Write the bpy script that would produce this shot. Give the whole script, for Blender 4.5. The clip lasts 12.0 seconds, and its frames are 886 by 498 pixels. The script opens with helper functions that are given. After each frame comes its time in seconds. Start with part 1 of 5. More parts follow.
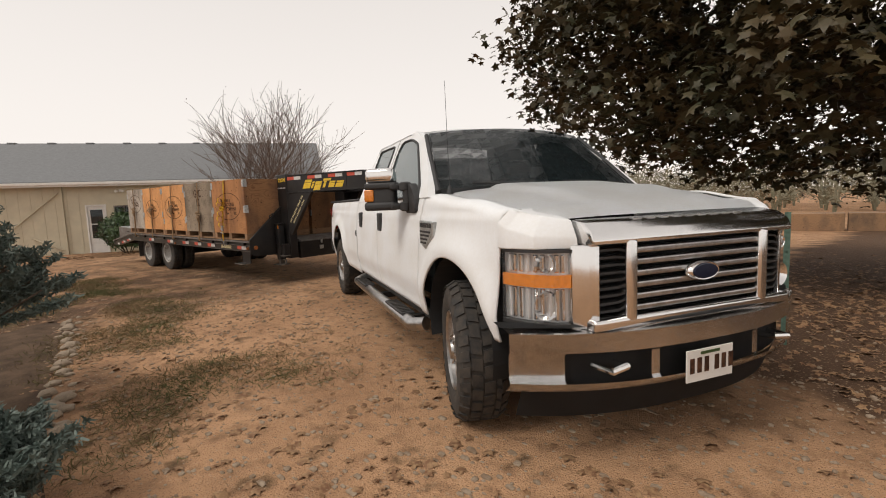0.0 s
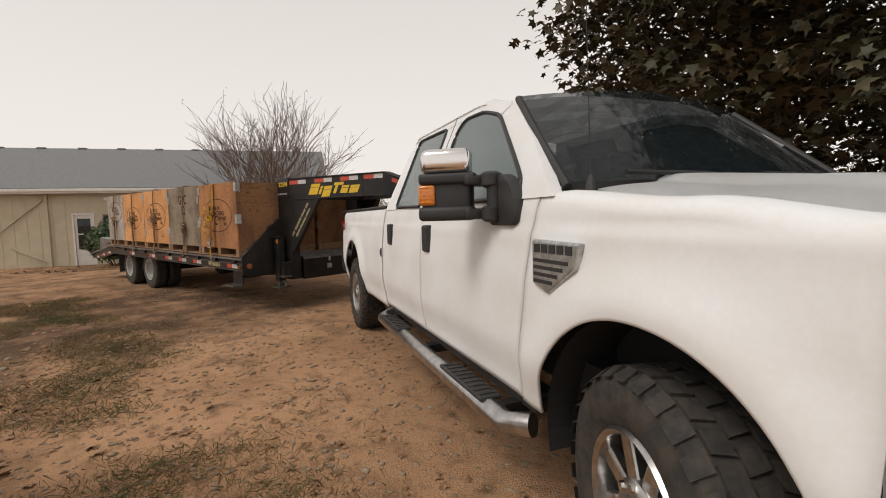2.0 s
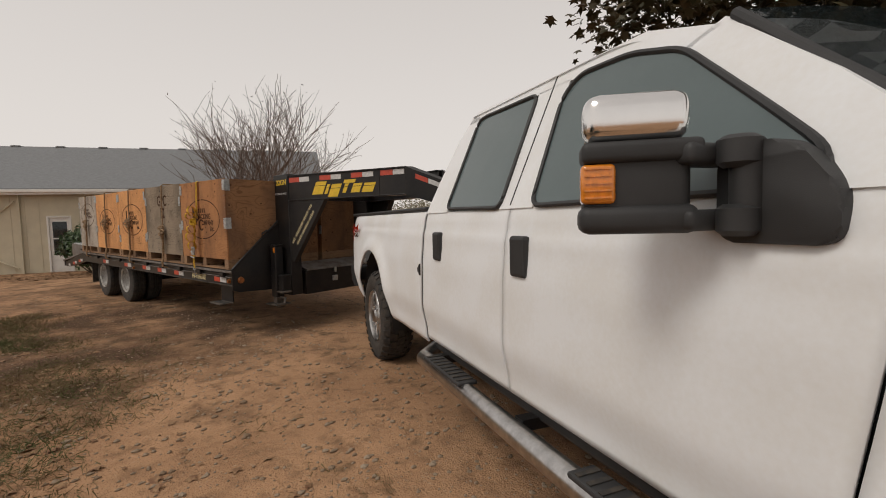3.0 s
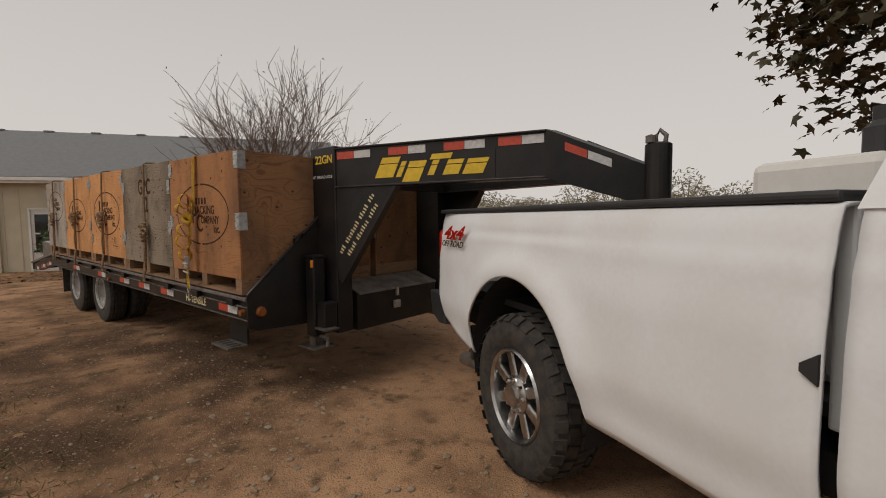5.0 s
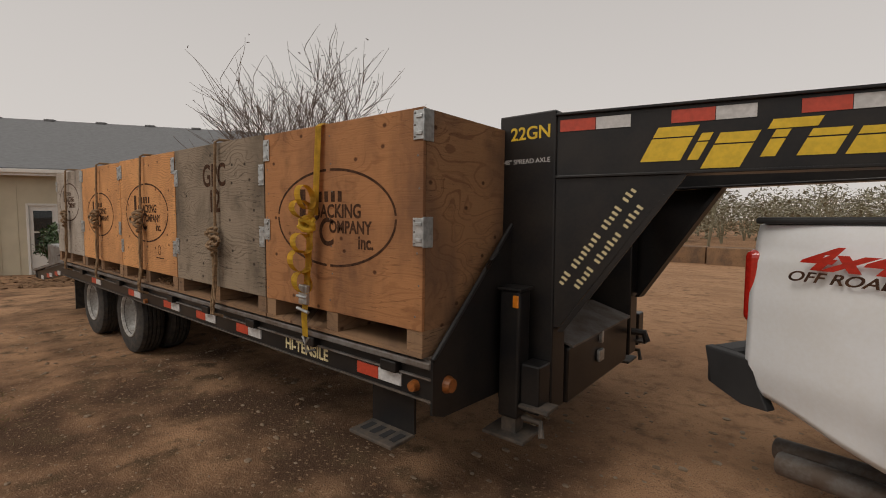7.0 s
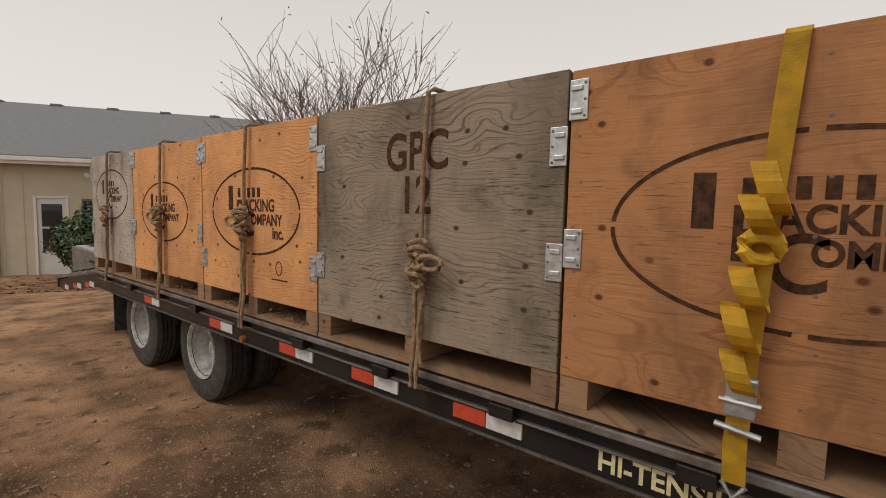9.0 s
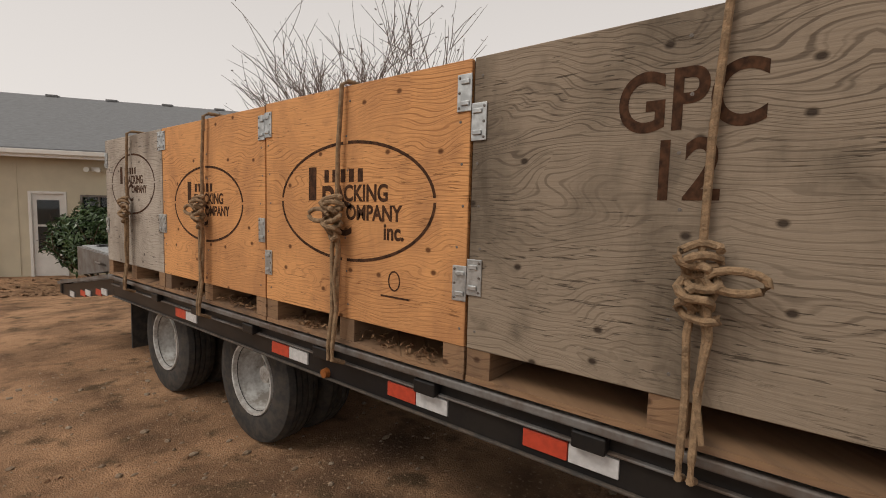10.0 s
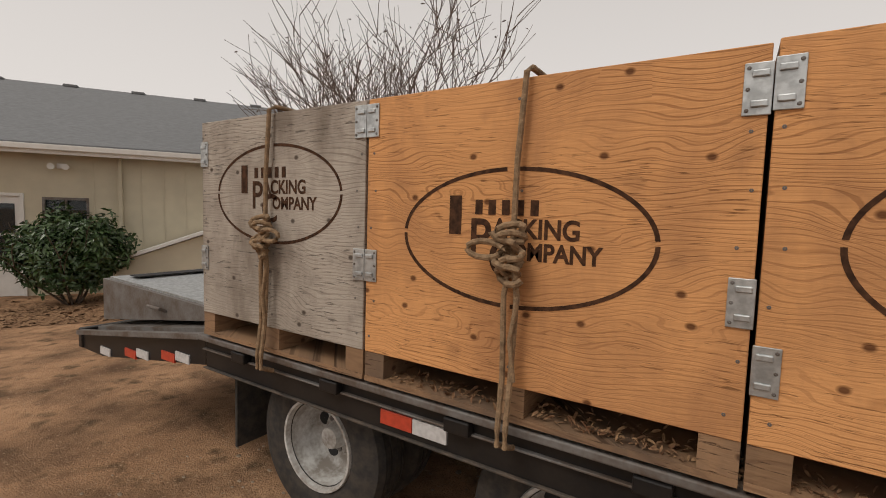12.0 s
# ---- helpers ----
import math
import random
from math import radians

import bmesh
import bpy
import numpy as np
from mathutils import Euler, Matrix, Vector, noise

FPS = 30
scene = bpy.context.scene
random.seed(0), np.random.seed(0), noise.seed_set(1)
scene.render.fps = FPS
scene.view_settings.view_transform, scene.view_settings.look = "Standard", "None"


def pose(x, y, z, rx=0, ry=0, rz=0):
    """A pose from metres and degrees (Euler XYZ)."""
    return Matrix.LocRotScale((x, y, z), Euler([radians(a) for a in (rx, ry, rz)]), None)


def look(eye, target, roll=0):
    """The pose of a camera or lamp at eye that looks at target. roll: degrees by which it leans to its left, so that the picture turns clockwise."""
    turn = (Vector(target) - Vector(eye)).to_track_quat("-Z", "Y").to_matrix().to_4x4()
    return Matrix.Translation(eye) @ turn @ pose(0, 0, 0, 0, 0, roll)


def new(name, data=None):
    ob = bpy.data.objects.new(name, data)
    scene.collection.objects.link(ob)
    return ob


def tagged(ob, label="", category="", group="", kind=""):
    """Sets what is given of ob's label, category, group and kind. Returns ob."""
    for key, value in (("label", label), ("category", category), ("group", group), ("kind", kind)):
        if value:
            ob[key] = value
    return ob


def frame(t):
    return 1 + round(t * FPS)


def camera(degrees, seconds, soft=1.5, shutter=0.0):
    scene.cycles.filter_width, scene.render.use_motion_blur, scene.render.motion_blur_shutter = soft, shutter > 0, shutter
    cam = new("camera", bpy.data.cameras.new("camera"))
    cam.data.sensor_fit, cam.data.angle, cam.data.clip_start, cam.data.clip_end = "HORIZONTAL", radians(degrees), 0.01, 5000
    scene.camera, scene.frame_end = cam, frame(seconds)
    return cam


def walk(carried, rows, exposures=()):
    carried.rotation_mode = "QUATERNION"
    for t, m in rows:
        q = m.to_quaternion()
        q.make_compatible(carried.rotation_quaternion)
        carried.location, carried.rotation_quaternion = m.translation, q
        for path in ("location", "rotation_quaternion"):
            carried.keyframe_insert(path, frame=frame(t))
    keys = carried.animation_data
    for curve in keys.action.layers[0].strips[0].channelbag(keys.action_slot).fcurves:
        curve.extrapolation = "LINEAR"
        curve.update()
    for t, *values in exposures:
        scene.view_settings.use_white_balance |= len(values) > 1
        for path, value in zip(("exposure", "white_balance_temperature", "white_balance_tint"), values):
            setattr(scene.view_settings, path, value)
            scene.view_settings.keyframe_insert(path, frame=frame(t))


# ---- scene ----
cam = camera(88.0, 12.0, soft=1.0)
PATH = [
    (0, (0.186, -0.027, 1.31), (-1.094, 1.496, 1.106), -2.3),
    (0.5, (-0.018, 0.111, 1.29), (-1.299, 1.635, 1.101), -2.1),
    (1, (-0.328, 0.306, 1.3), (-1.619, 1.823, 1.121), -1.8),
    (1.5, (-0.689, 0.586, 1.302), (-1.981, 2.103, 1.137), -1.6),
    (2, (-1.13, 0.793, 1.285), (-2.417, 2.316, 1.141), -1.6),
    (2.5, (-1.631, 1.001, 1.278), (-2.905, 2.537, 1.146), -1.6),
    (3, (-2.132, 1.284, 1.308), (-3.391, 2.833, 1.177), -1.5),
    (3.2, (-2.311, 1.37, 1.285), (-3.567, 2.92, 1.158), -1.7),
    (4.8, (-3.997, 2.129, 1.331), (-5.252, 3.68, 1.186), -0.8),
    (5, (-4.167, 2.192, 1.335), (-5.433, 3.735, 1.198), -0.6),
    (5.5, (-4.632, 2.309, 1.371), (-5.909, 3.842, 1.234), -0.4),
    (6, (-5.119, 2.264, 1.361), (-6.401, 3.794, 1.23), -0.2),
    (6.5, (-5.608, 2.301, 1.373), (-6.879, 3.84, 1.245), 0.0),
    (7, (-6.128, 2.386, 1.378), (-7.38, 3.94, 1.247), 0.2),
    (7.2, (-6.332, 2.383, 1.387), (-7.579, 3.938, 1.222), 0.4),
    (8.8, (-7.839, 2.459, 1.408), (-9.083, 4.019, 1.268), 0.7),
    (9, (-8.015, 2.471, 1.412), (-9.258, 4.031, 1.266), 0.8),
    (9.5, (-8.486, 2.56, 1.407), (-9.722, 4.125, 1.258), 0.9),
    (10, (-8.994, 2.574, 1.371), (-10.22, 4.147, 1.224), 1.0),
    (10.5, (-9.547, 2.584, 1.397), (-10.761, 4.167, 1.25), 1.0),
    (11, (-10.101, 2.607, 1.444), (-11.291, 4.209, 1.302), 1.2),
    (11.5, (-10.626, 2.529, 1.451), (-11.783, 4.154, 1.311), 1.2),
    (12, (-11.117, 2.523, 1.471), (-12.185, 4.208, 1.333), 1.2),
]
# exposures follow the clip's own slight darkening near the gooseneck
walk(cam, [(t, look(eye, target, roll)) for t, eye, target, roll in PATH],
     [(0, -0.08), (1.6, -0.14), (2.4, -0.3), (3.2, -0.48), (5.0, -0.68), (7.2, -0.66), (9.0, -0.34), (10.5, -0.36), (12.0, -0.42)])

# ---- light: thick overcast, soft sun from above ----
world = bpy.data.worlds.new("overcast")
scene.world = world
world.use_nodes = True
wn, wl = world.node_tree.nodes, world.node_tree.links
wn.clear()
w_out = wn.new("ShaderNodeOutputWorld")
w_bg = wn.new("ShaderNodeBackground")
w_sky = wn.new("ShaderNodeTexSky")
w_sky.sky_type, w_sky.sun_disc = "NISHITA", False
w_sky.sun_elevation, w_sky.sun_rotation = radians(48), radians(200)
w_sky.dust_density, w_sky.air_density = 6.0, 1.5
# the cloud layer is brightest in the haze low down and dims towards the zenith
w_tc, w_sep, w_up = wn.new("ShaderNodeTexCoord"), wn.new("ShaderNodeSeparateXYZ"), wn.new("ShaderNodeMapRange")
w_up.interpolation_type = "SMOOTHSTEP"
w_up.inputs[1].default_value, w_up.inputs[2].default_value = 0.02, 0.75
w_cloud, w_haze = wn.new("ShaderNodeMixRGB"), wn.new("ShaderNodeMixRGB")
w_cloud.inputs[1].default_value, w_cloud.inputs[2].default_value = (10.9, 10.2, 9.65, 1), (8.0, 7.4, 6.95, 1)
w_haze.inputs[0].default_value = 0.93
wl.new(w_tc.outputs["Generated"], w_sep.inputs[0])
wl.new(w_sep.outputs["Z"], w_up.inputs[0])
wl.new(w_up.outputs[0], w_cloud.inputs[0])
wl.new(w_sky.outputs[0], w_haze.inputs[1])
wl.new(w_cloud.outputs[0], w_haze.inputs[2])
wl.new(w_haze.outputs[0], w_bg.inputs[0])
w_bg.inputs[1].default_value = 0.1
wl.new(w_bg.outputs[0], w_out.inputs[0])
sun = new("sun", bpy.data.lights.new("sun", "SUN"))
sun.data.energy, sun.data.angle, sun.data.color = 1.75, radians(25), (1.0, 0.95, 0.88)
sun.matrix_world = look((-3, -9, 12), (0, 0, 0))


# ---- materials ----
def mat(name, color, rough=0.6, metal=0.0, vary=0.25, scale=6.0, bump=0.0, fine=60.0, stretch=(1, 1, 1), second=None, coat=0.0, spec=0.5):
    m = bpy.data.materials.new(name)
    m.use_nodes = True
    n, l = m.node_tree.nodes, m.node_tree.links
    b = n["Principled BSDF"]
    b.inputs["Roughness"].default_value, b.inputs["Metallic"].default_value = rough, metal
    b.inputs["Coat Weight"].default_value, b.inputs["Specular IOR Level"].default_value = coat, spec
    tc, mp = n.new("ShaderNodeTexCoord"), n.new("ShaderNodeMapping")
    mp.inputs["Scale"].default_value = stretch
    l.new(tc.outputs["Object"], mp.inputs[0])
    n1, n2 = n.new("ShaderNodeTexNoise"), n.new("ShaderNodeTexNoise")
    n1.inputs["Scale"].default_value, n2.inputs["Scale"].default_value = scale, fine
    n1.inputs["Detail"].default_value, n2.inputs["Detail"].default_value = 5, 3
    l.new(mp.outputs[0], n1.inputs[0]), l.new(mp.outputs[0], n2.inputs[0])
    mx = n.new("ShaderNodeMixRGB")
    c2 = second or tuple(c * (1 - vary) for c in color)
    mx.inputs[1].default_value, mx.inputs[2].default_value = (*color, 1), (*c2, 1)
    ad = n.new("ShaderNodeMath")
    ad.operation = "MULTIPLY_ADD"
    ad.inputs[1].default_value, ad.inputs[2].default_value = 0.35, -0.18
    l.new(n2.outputs[0], ad.inputs[0])
    sm = n.new("ShaderNodeMath")
    l.new(n1.outputs[0], sm.inputs[0]), l.new(ad.outputs[0], sm.inputs[1])
    rp = n.new("ShaderNodeMapRange")
    rp.inputs[1].default_value, rp.inputs[2].default_value = 0.35, 0.65
    l.new(sm.outputs[0], rp.inputs[0])
    l.new(rp.outputs[0], mx.inputs[0]), l.new(mx.outputs[0], b.inputs["Base Color"])
    if bump:
        bp = n.new("ShaderNodeBump")
        bp.inputs["Strength"].default_value, bp.inputs["Distance"].default_value = bump, 0.01
        l.new(sm.outputs[0], bp.inputs["Height"]), l.new(bp.outputs[0], b.inputs["Normal"])
    return m


def ply(name, light, dark, stain, amount, straight=150.0, swirl=45.0, line=0.75, check=0.8):
    """Rotary-cut plywood: growth lines that bend round knots, fine checks, blotches; each board differs."""
    m = bpy.data.materials.new(name)
    m.use_nodes = True
    n, l = m.node_tree.nodes, m.node_tree.links
    b = n["Principled BSDF"]
    b.inputs["Roughness"].default_value, b.inputs["Specular IOR Level"].default_value = 0.8, 0.25
    tc, oi, add, off = n.new("ShaderNodeTexCoord"), n.new("ShaderNodeObjectInfo"), n.new("ShaderNodeVectorMath"), n.new("ShaderNodeVectorMath")
    off.operation = "SCALE"
    off.inputs[0].default_value = (17, 9, 23)
    l.new(oi.outputs["Random"], off.inputs["Scale"])
    # unfold the box: along the sheet, up the sheet
    sp, cb = n.new("ShaderNodeSeparateXYZ"), n.new("ShaderNodeCombineXYZ")
    l.new(tc.outputs["Object"], sp.inputs[0])
    along = n.new("ShaderNodeMath")
    l.new(sp.outputs["X"], along.inputs[0]), l.new(sp.outputs["Y"], along.inputs[1])
    l.new(along.outputs[0], cb.inputs["X"]), l.new(sp.outputs["Z"], cb.inputs["Z"])
    l.new(cb.outputs[0], add.inputs[0]), l.new(off.outputs[0], add.inputs[1])

    def field(scale, detail=3.0, distortion=0.0, rough=0.5):
        mp, t = n.new("ShaderNodeMapping"), n.new("ShaderNodeTexNoise")
        mp.inputs["Scale"].default_value = scale
        l.new(add.outputs[0], mp.inputs[0]), l.new(mp.outputs[0], t.inputs[0])
        t.inputs["Scale"].default_value, t.inputs["Detail"].default_value = 1.0, detail
        t.inputs["Distortion"].default_value, t.inputs["Roughness"].default_value = distortion, rough
        return t.outputs[0]

    def calc(op, a, c, d=None):
        t = n.new("ShaderNodeMath")
        t.operation = op
        for k, v in enumerate((a, c, d)):
            if v is None:
                continue
            if isinstance(v, (int, float)):
                t.inputs[k].default_value = v
            else:
                l.new(v, t.inputs[k])
        return t.outputs[0]

    def ramp(v, lo, hi, a=0.0, c=1.0):
        t = n.new("ShaderNodeMapRange")
        for k, q in enumerate((lo, hi, a, c)):
            t.inputs[k + 1].default_value = q
        l.new(v, t.inputs[0])
        return t.outputs[0]

    def blend(fac, a, c):
        t = n.new("ShaderNodeMixRGB")
        l.new(fac, t.inputs[0])
        for k, v in ((1, a), (2, c)):
            if isinstance(v, tuple):
                t.inputs[k].default_value = (*v, 1)
            else:
                l.new(v, t.inputs[k])
        return t.outputs[0]

    # knots: one in about half of the cells
    vs, vm, vo = n.new("ShaderNodeSeparateXYZ"), n.new("ShaderNodeCombineXYZ"), n.new("ShaderNodeTexVoronoi")
    vo.voronoi_dimensions = "2D"
    vo.inputs["Scale"].default_value = 1.0
    l.new(add.outputs[0], vs.inputs[0]), l.new(vm.outputs[0], vo.inputs[0])
    l.new(calc("MULTIPLY", vs.outputs["X"], 4.6), vm.inputs["X"]), l.new(calc("MULTIPLY", vs.outputs["Z"], 6.0), vm.inputs["Y"])
    tint = n.new("ShaderNodeSeparateColor")
    l.new(vo.outputs["Color"], tint.inputs[0])
    has = ramp(tint.outputs[0], 0.35, 0.37)
    near = calc("MULTIPLY", ramp(vo.outputs["Distance"], 0.0, 0.55, 1.0, 0.0), has)
    # growth lines
    sep = n.new("ShaderNodeSeparateXYZ")
    l.new(add.outputs[0], sep.inputs[0])
    bend = field((1.5, 1.5, 3.4), 2.0, 0.6)
    phase = calc("MULTIPLY_ADD", sep.outputs["Z"], straight, calc("MULTIPLY_ADD", bend, swirl, calc("MULTIPLY_ADD", near, 9.0, calc("MULTIPLY", field((3, 3, 26), 3), 4.0))))
    wave = calc("MULTIPLY_ADD", calc("SINE", phase, 0.0), 0.7, calc("MULTIPLY", calc("SINE", calc("MULTIPLY", phase, 2.37), 0.0), 0.5))
    lines = calc("MULTIPLY", ramp(wave, 0.15, 0.8), ramp(field((1.3, 1.3, 2.6), 3), 0.36, 0.6, 0.2, 1.0))
    grain = field((3.0, 3.0, 130.0), 5, 0.2, 0.6)
    tone = blend(ramp(grain, 0.3, 0.75), tuple(0.86 * c for c in light), light)
    tone = blend(calc("MULTIPLY", lines, line), tone, dark)
    # lap of sapwood and heartwood, weather blotches
    tone = blend(ramp(field((1.1, 1.1, 1.9), 4), 0.42, 0.68, 0.0, 0.45), tone, tuple(1.12 * c for c in light))
    tone = blend(ramp(field((2.6, 2.6, 1.3), 8, 0.3, 0.62), 0.44, 0.66, 0.0, amount), tone, stain)
    tone = blend(ramp(field((9, 9, 9), 5), 0.6, 0.75, 0.0, 0.5 * amount), tone, tuple(0.8 * c for c in stain))
    # open checks along the grain
    checks = calc("MULTIPLY", ramp(field((13.0, 13.0, 170.0), 3, 0.5), 0.33, 0.39, check, 0.0), ramp(field((1.7, 1.7, 3.0), 2), 0.40, 0.55))
    tone = blend(checks, tone, tuple(0.35 * c for c in dark))
    knot = calc("MULTIPLY", ramp(vo.outputs["Distance"], 0.035, 0.075, 0.9, 0.0), has)
    tone = blend(knot, tone, (dark[0] * 0.4, dark[1] * 0.36, dark[2] * 0.34))
    # no two boards have quite the same colour
    hsv = n.new("ShaderNodeHueSaturation")
    l.new(ramp(oi.outputs["Random"], 0.0, 1.0, 0.88, 1.1), hsv.inputs["Value"]), l.new(tone, hsv.inputs["Color"])
    l.new(hsv.outputs[0], b.inputs["Base Color"])
    bp = n.new("ShaderNodeBump")
    bp.inputs["Strength"].default_value, bp.inputs["Distance"].default_value = 0.6, 0.003
    l.new(calc("SUBTRACT", grain, calc("MULTIPLY_ADD", checks, 1.2, calc("MULTIPLY_ADD", knot, 0.8, calc("MULTIPLY", lines, 0.35)))), bp.inputs["Height"])
    l.new(bp.outputs[0], b.inputs["Normal"])
    return m


def glass(name, color, rough=0.02, alpha=0.5):
    m = mat(name, color, rough, vary=0.05)
    m.node_tree.nodes["Principled BSDF"].inputs["Alpha"].default_value = alpha
    return m


WHITE = mat("white_paint", (0.77, 0.785, 0.80), 0.48, vary=0.05, scale=3, second=(0.72, 0.72, 0.71), spec=0.1)
BLACK = mat("black_enamel", (0.010, 0.010, 0.011), 0.36, vary=0.4, scale=5, second=(0.022, 0.019, 0.017), spec=0.35)
PLASTIC = mat("black_plastic", (0.03, 0.03, 0.031), 0.6, vary=0.3, bump=0.1, fine=400)
RUBBER = mat("tyre_rubber", (0.024, 0.023, 0.022), 0.85, vary=0.3, scale=20, bump=0.3, second=(0.055, 0.045, 0.036))
CHROME = mat("chrome", (0.80, 0.79, 0.78), 0.16, 1.0, vary=0.03, scale=14)
ALLOY = mat("alloy", (0.55, 0.54, 0.53), 0.3, 1.0, vary=0.3, scale=20)
STEEL = mat("galvanised_steel", (0.55, 0.57, 0.57), 0.42, 0.8, vary=0.3, scale=30, bump=0.1)
WHEELWHITE = mat("grey_white_wheel_paint", (0.62, 0.62, 0.60), 0.5, vary=0.45, scale=9, second=(0.27, 0.24, 0.21))
ORANGEPLY = ply("orange_plywood", (0.74, 0.365, 0.145), (0.27, 0.105, 0.037), (0.32, 0.15, 0.072), 0.7, 400.0, 110.0, 0.6, 0.6)
# orange plywood of the first bin, with the shade on it put into the colour
SHADEDPLY = ply("shaded_orange_plywood", (0.45, 0.21, 0.088), (0.19, 0.075, 0.03), (0.18, 0.09, 0.048), 0.85, 60.0, 75.0, 0.7, 0.4)
GREYPLY = ply("grey_plywood", (0.33, 0.26, 0.19), (0.085, 0.06, 0.042), (0.10, 0.078, 0.056), 0.9, 320.0, 110.0, 0.7, 0.7)
PALEPLY = ply("pale_grey_plywood", (0.44, 0.385, 0.325), (0.16, 0.13, 0.105), (0.17, 0.137, 0.108), 0.9, 420.0, 80.0, 0.55, 0.7)
ENDPLY = ply("brown_plywood", (0.29, 0.155, 0.075), (0.13, 0.06, 0.03), (0.12, 0.07, 0.045), 0.8, 50.0, 75.0, 0.65, 0.4)
TIMBER = ply("pallet_timber", (0.30, 0.18, 0.10), (0.18, 0.10, 0.058), (0.11, 0.08, 0.06), 0.7)
STENCIL = mat("stencil_ink", (0.035, 0.018, 0.011), 0.9, vary=0.4, scale=40, second=(0.095, 0.045, 0.024), spec=0.15)
YELLOW = mat("yellow_strap", (0.75, 0.46, 0.03), 0.7, vary=0.3, scale=20, bump=0.3, fine=300)
AMBERDULL = mat("dusty_amber_lens", (0.30, 0.10, 0.025), 0.35, vary=0.3, scale=60)
DARKSTEEL = mat("dirty_dark_steel", (0.05, 0.045, 0.04), 0.65, vary=0.5, scale=14, second=(0.11, 0.085, 0.065), bump=0.2)
YELLOWCREAM = mat("cream_vinyl", (0.70, 0.60, 0.34), 0.5, vary=0.2, scale=30)
YELLOWPAINT = mat("yellow_vinyl", (0.75, 0.50, 0.03), 0.45, vary=0.15, scale=30)
ROPE = mat("rope_fibre", (0.33, 0.215, 0.12), 0.9, vary=0.45, scale=50, bump=0.8, fine=220)
RED = mat("red_reflector", (0.55, 0.07, 0.035), 0.35, vary=0.2, scale=40)
WHITEREF = mat("white_reflector", (0.62, 0.61, 0.6), 0.35, vary=0.2, scale=40)
AMBER = mat("amber_lens", (0.75, 0.24, 0.02), 0.2, vary=0.2, scale=60, coat=0.8)
REDLENS = mat("red_lens", (0.5, 0.02, 0.012), 0.15, vary=0.2, scale=60, coat=0.8)
WINDOW = glass("tinted_window", (0.018, 0.026, 0.029), 0.02, 0.78)
LAMPGLASS = mat("headlamp_lens", (0.72, 0.73, 0.74), 0.12, 0.3, vary=0.06, scale=40, coat=1.0)
# nearly opaque; the base colour is lightened to stand for reflected sky
SIDEGLASS = glass("side_window_glass", (0.12, 0.155, 0.16), 0.03, 0.9)
CLEAR = glass("clear_lens", (0.3, 0.3, 0.3), 0.03, 0.1)
DARKIN = mat("dark_interior", (0.02, 0.02, 0.021), 0.8)
SEATMAT = mat("grey_upholstery", (0.16, 0.15, 0.14), 0.9)
SIDING = mat("beige_siding", (0.56, 0.50, 0.37), 0.75, vary=0.12, scale=2.5, bump=0.1)
SHINGLE = mat("grey_shingle", (0.20, 0.205, 0.21), 0.9, vary=0.25, scale=8, bump=0.4, fine=40, stretch=(1, 4, 4))
TRIM = mat("white_trim", (0.72, 0.70, 0.66), 0.6, vary=0.1)
BARK = mat("bark", (0.12, 0.085, 0.06), 0.95, vary=0.4, scale=12, bump=0.8)
TWIG = mat("twig_bark", (0.17, 0.125, 0.10), 0.95, vary=0.3, scale=12)
LEAF = mat("maple_leaf", (0.034, 0.036, 0.014), 0.6, vary=0.5, scale=1.5, second=(0.075, 0.05, 0.018))
LAUREL = mat("laurel_leaf", (0.03, 0.065, 0.018), 0.35, vary=0.5, scale=4, second=(0.06, 0.10, 0.03))
SPRUCE = mat("blue_spruce_needle", (0.07, 0.10, 0.085), 0.7, vary=0.5, scale=12, second=(0.14, 0.17, 0.145))
# distance haze is mixed into this pale colour, for far leaves and trunks alike
FARLEAF = mat("hazy_orchard_leaf", (0.22, 0.21, 0.14), 0.9, vary=0.3, scale=1.5, second=(0.30, 0.27, 0.19))
DRYLEAF = mat("fallen_leaf", (0.16, 0.075, 0.035), 0.8, vary=0.5, scale=30, second=(0.30, 0.18, 0.09))
STONE = mat("pale_stone", (0.34, 0.265, 0.19), 0.9, vary=0.35, scale=10, bump=0.5)
SOIL = mat("dark_bed_soil", (0.062, 0.04, 0.026), 0.95, vary=0.5, scale=5, bump=1.0, fine=50, second=(0.115, 0.075, 0.048), spec=0.15)
PEBBLE = mat("pebble", (0.20, 0.135, 0.085), 0.95, vary=0.5, scale=18, bump=0.4, second=(0.32, 0.25, 0.18))
GRASSMAT = mat("dry_grass", (0.075, 0.085, 0.025), 0.9, vary=0.5, scale=1.2, second=(0.19, 0.125, 0.06))
DECKWOOD = mat("weathered_deck_boards", (0.16, 0.12, 0.09), 0.9, vary=0.4, scale=10, stretch=(1, 6, 6), bump=0.4)
RUSTY = mat("worn_grey_steel", (0.20, 0.19, 0.18), 0.6, 0.3, vary=0.5, scale=8, second=(0.12, 0.09, 0.07), bump=0.2)


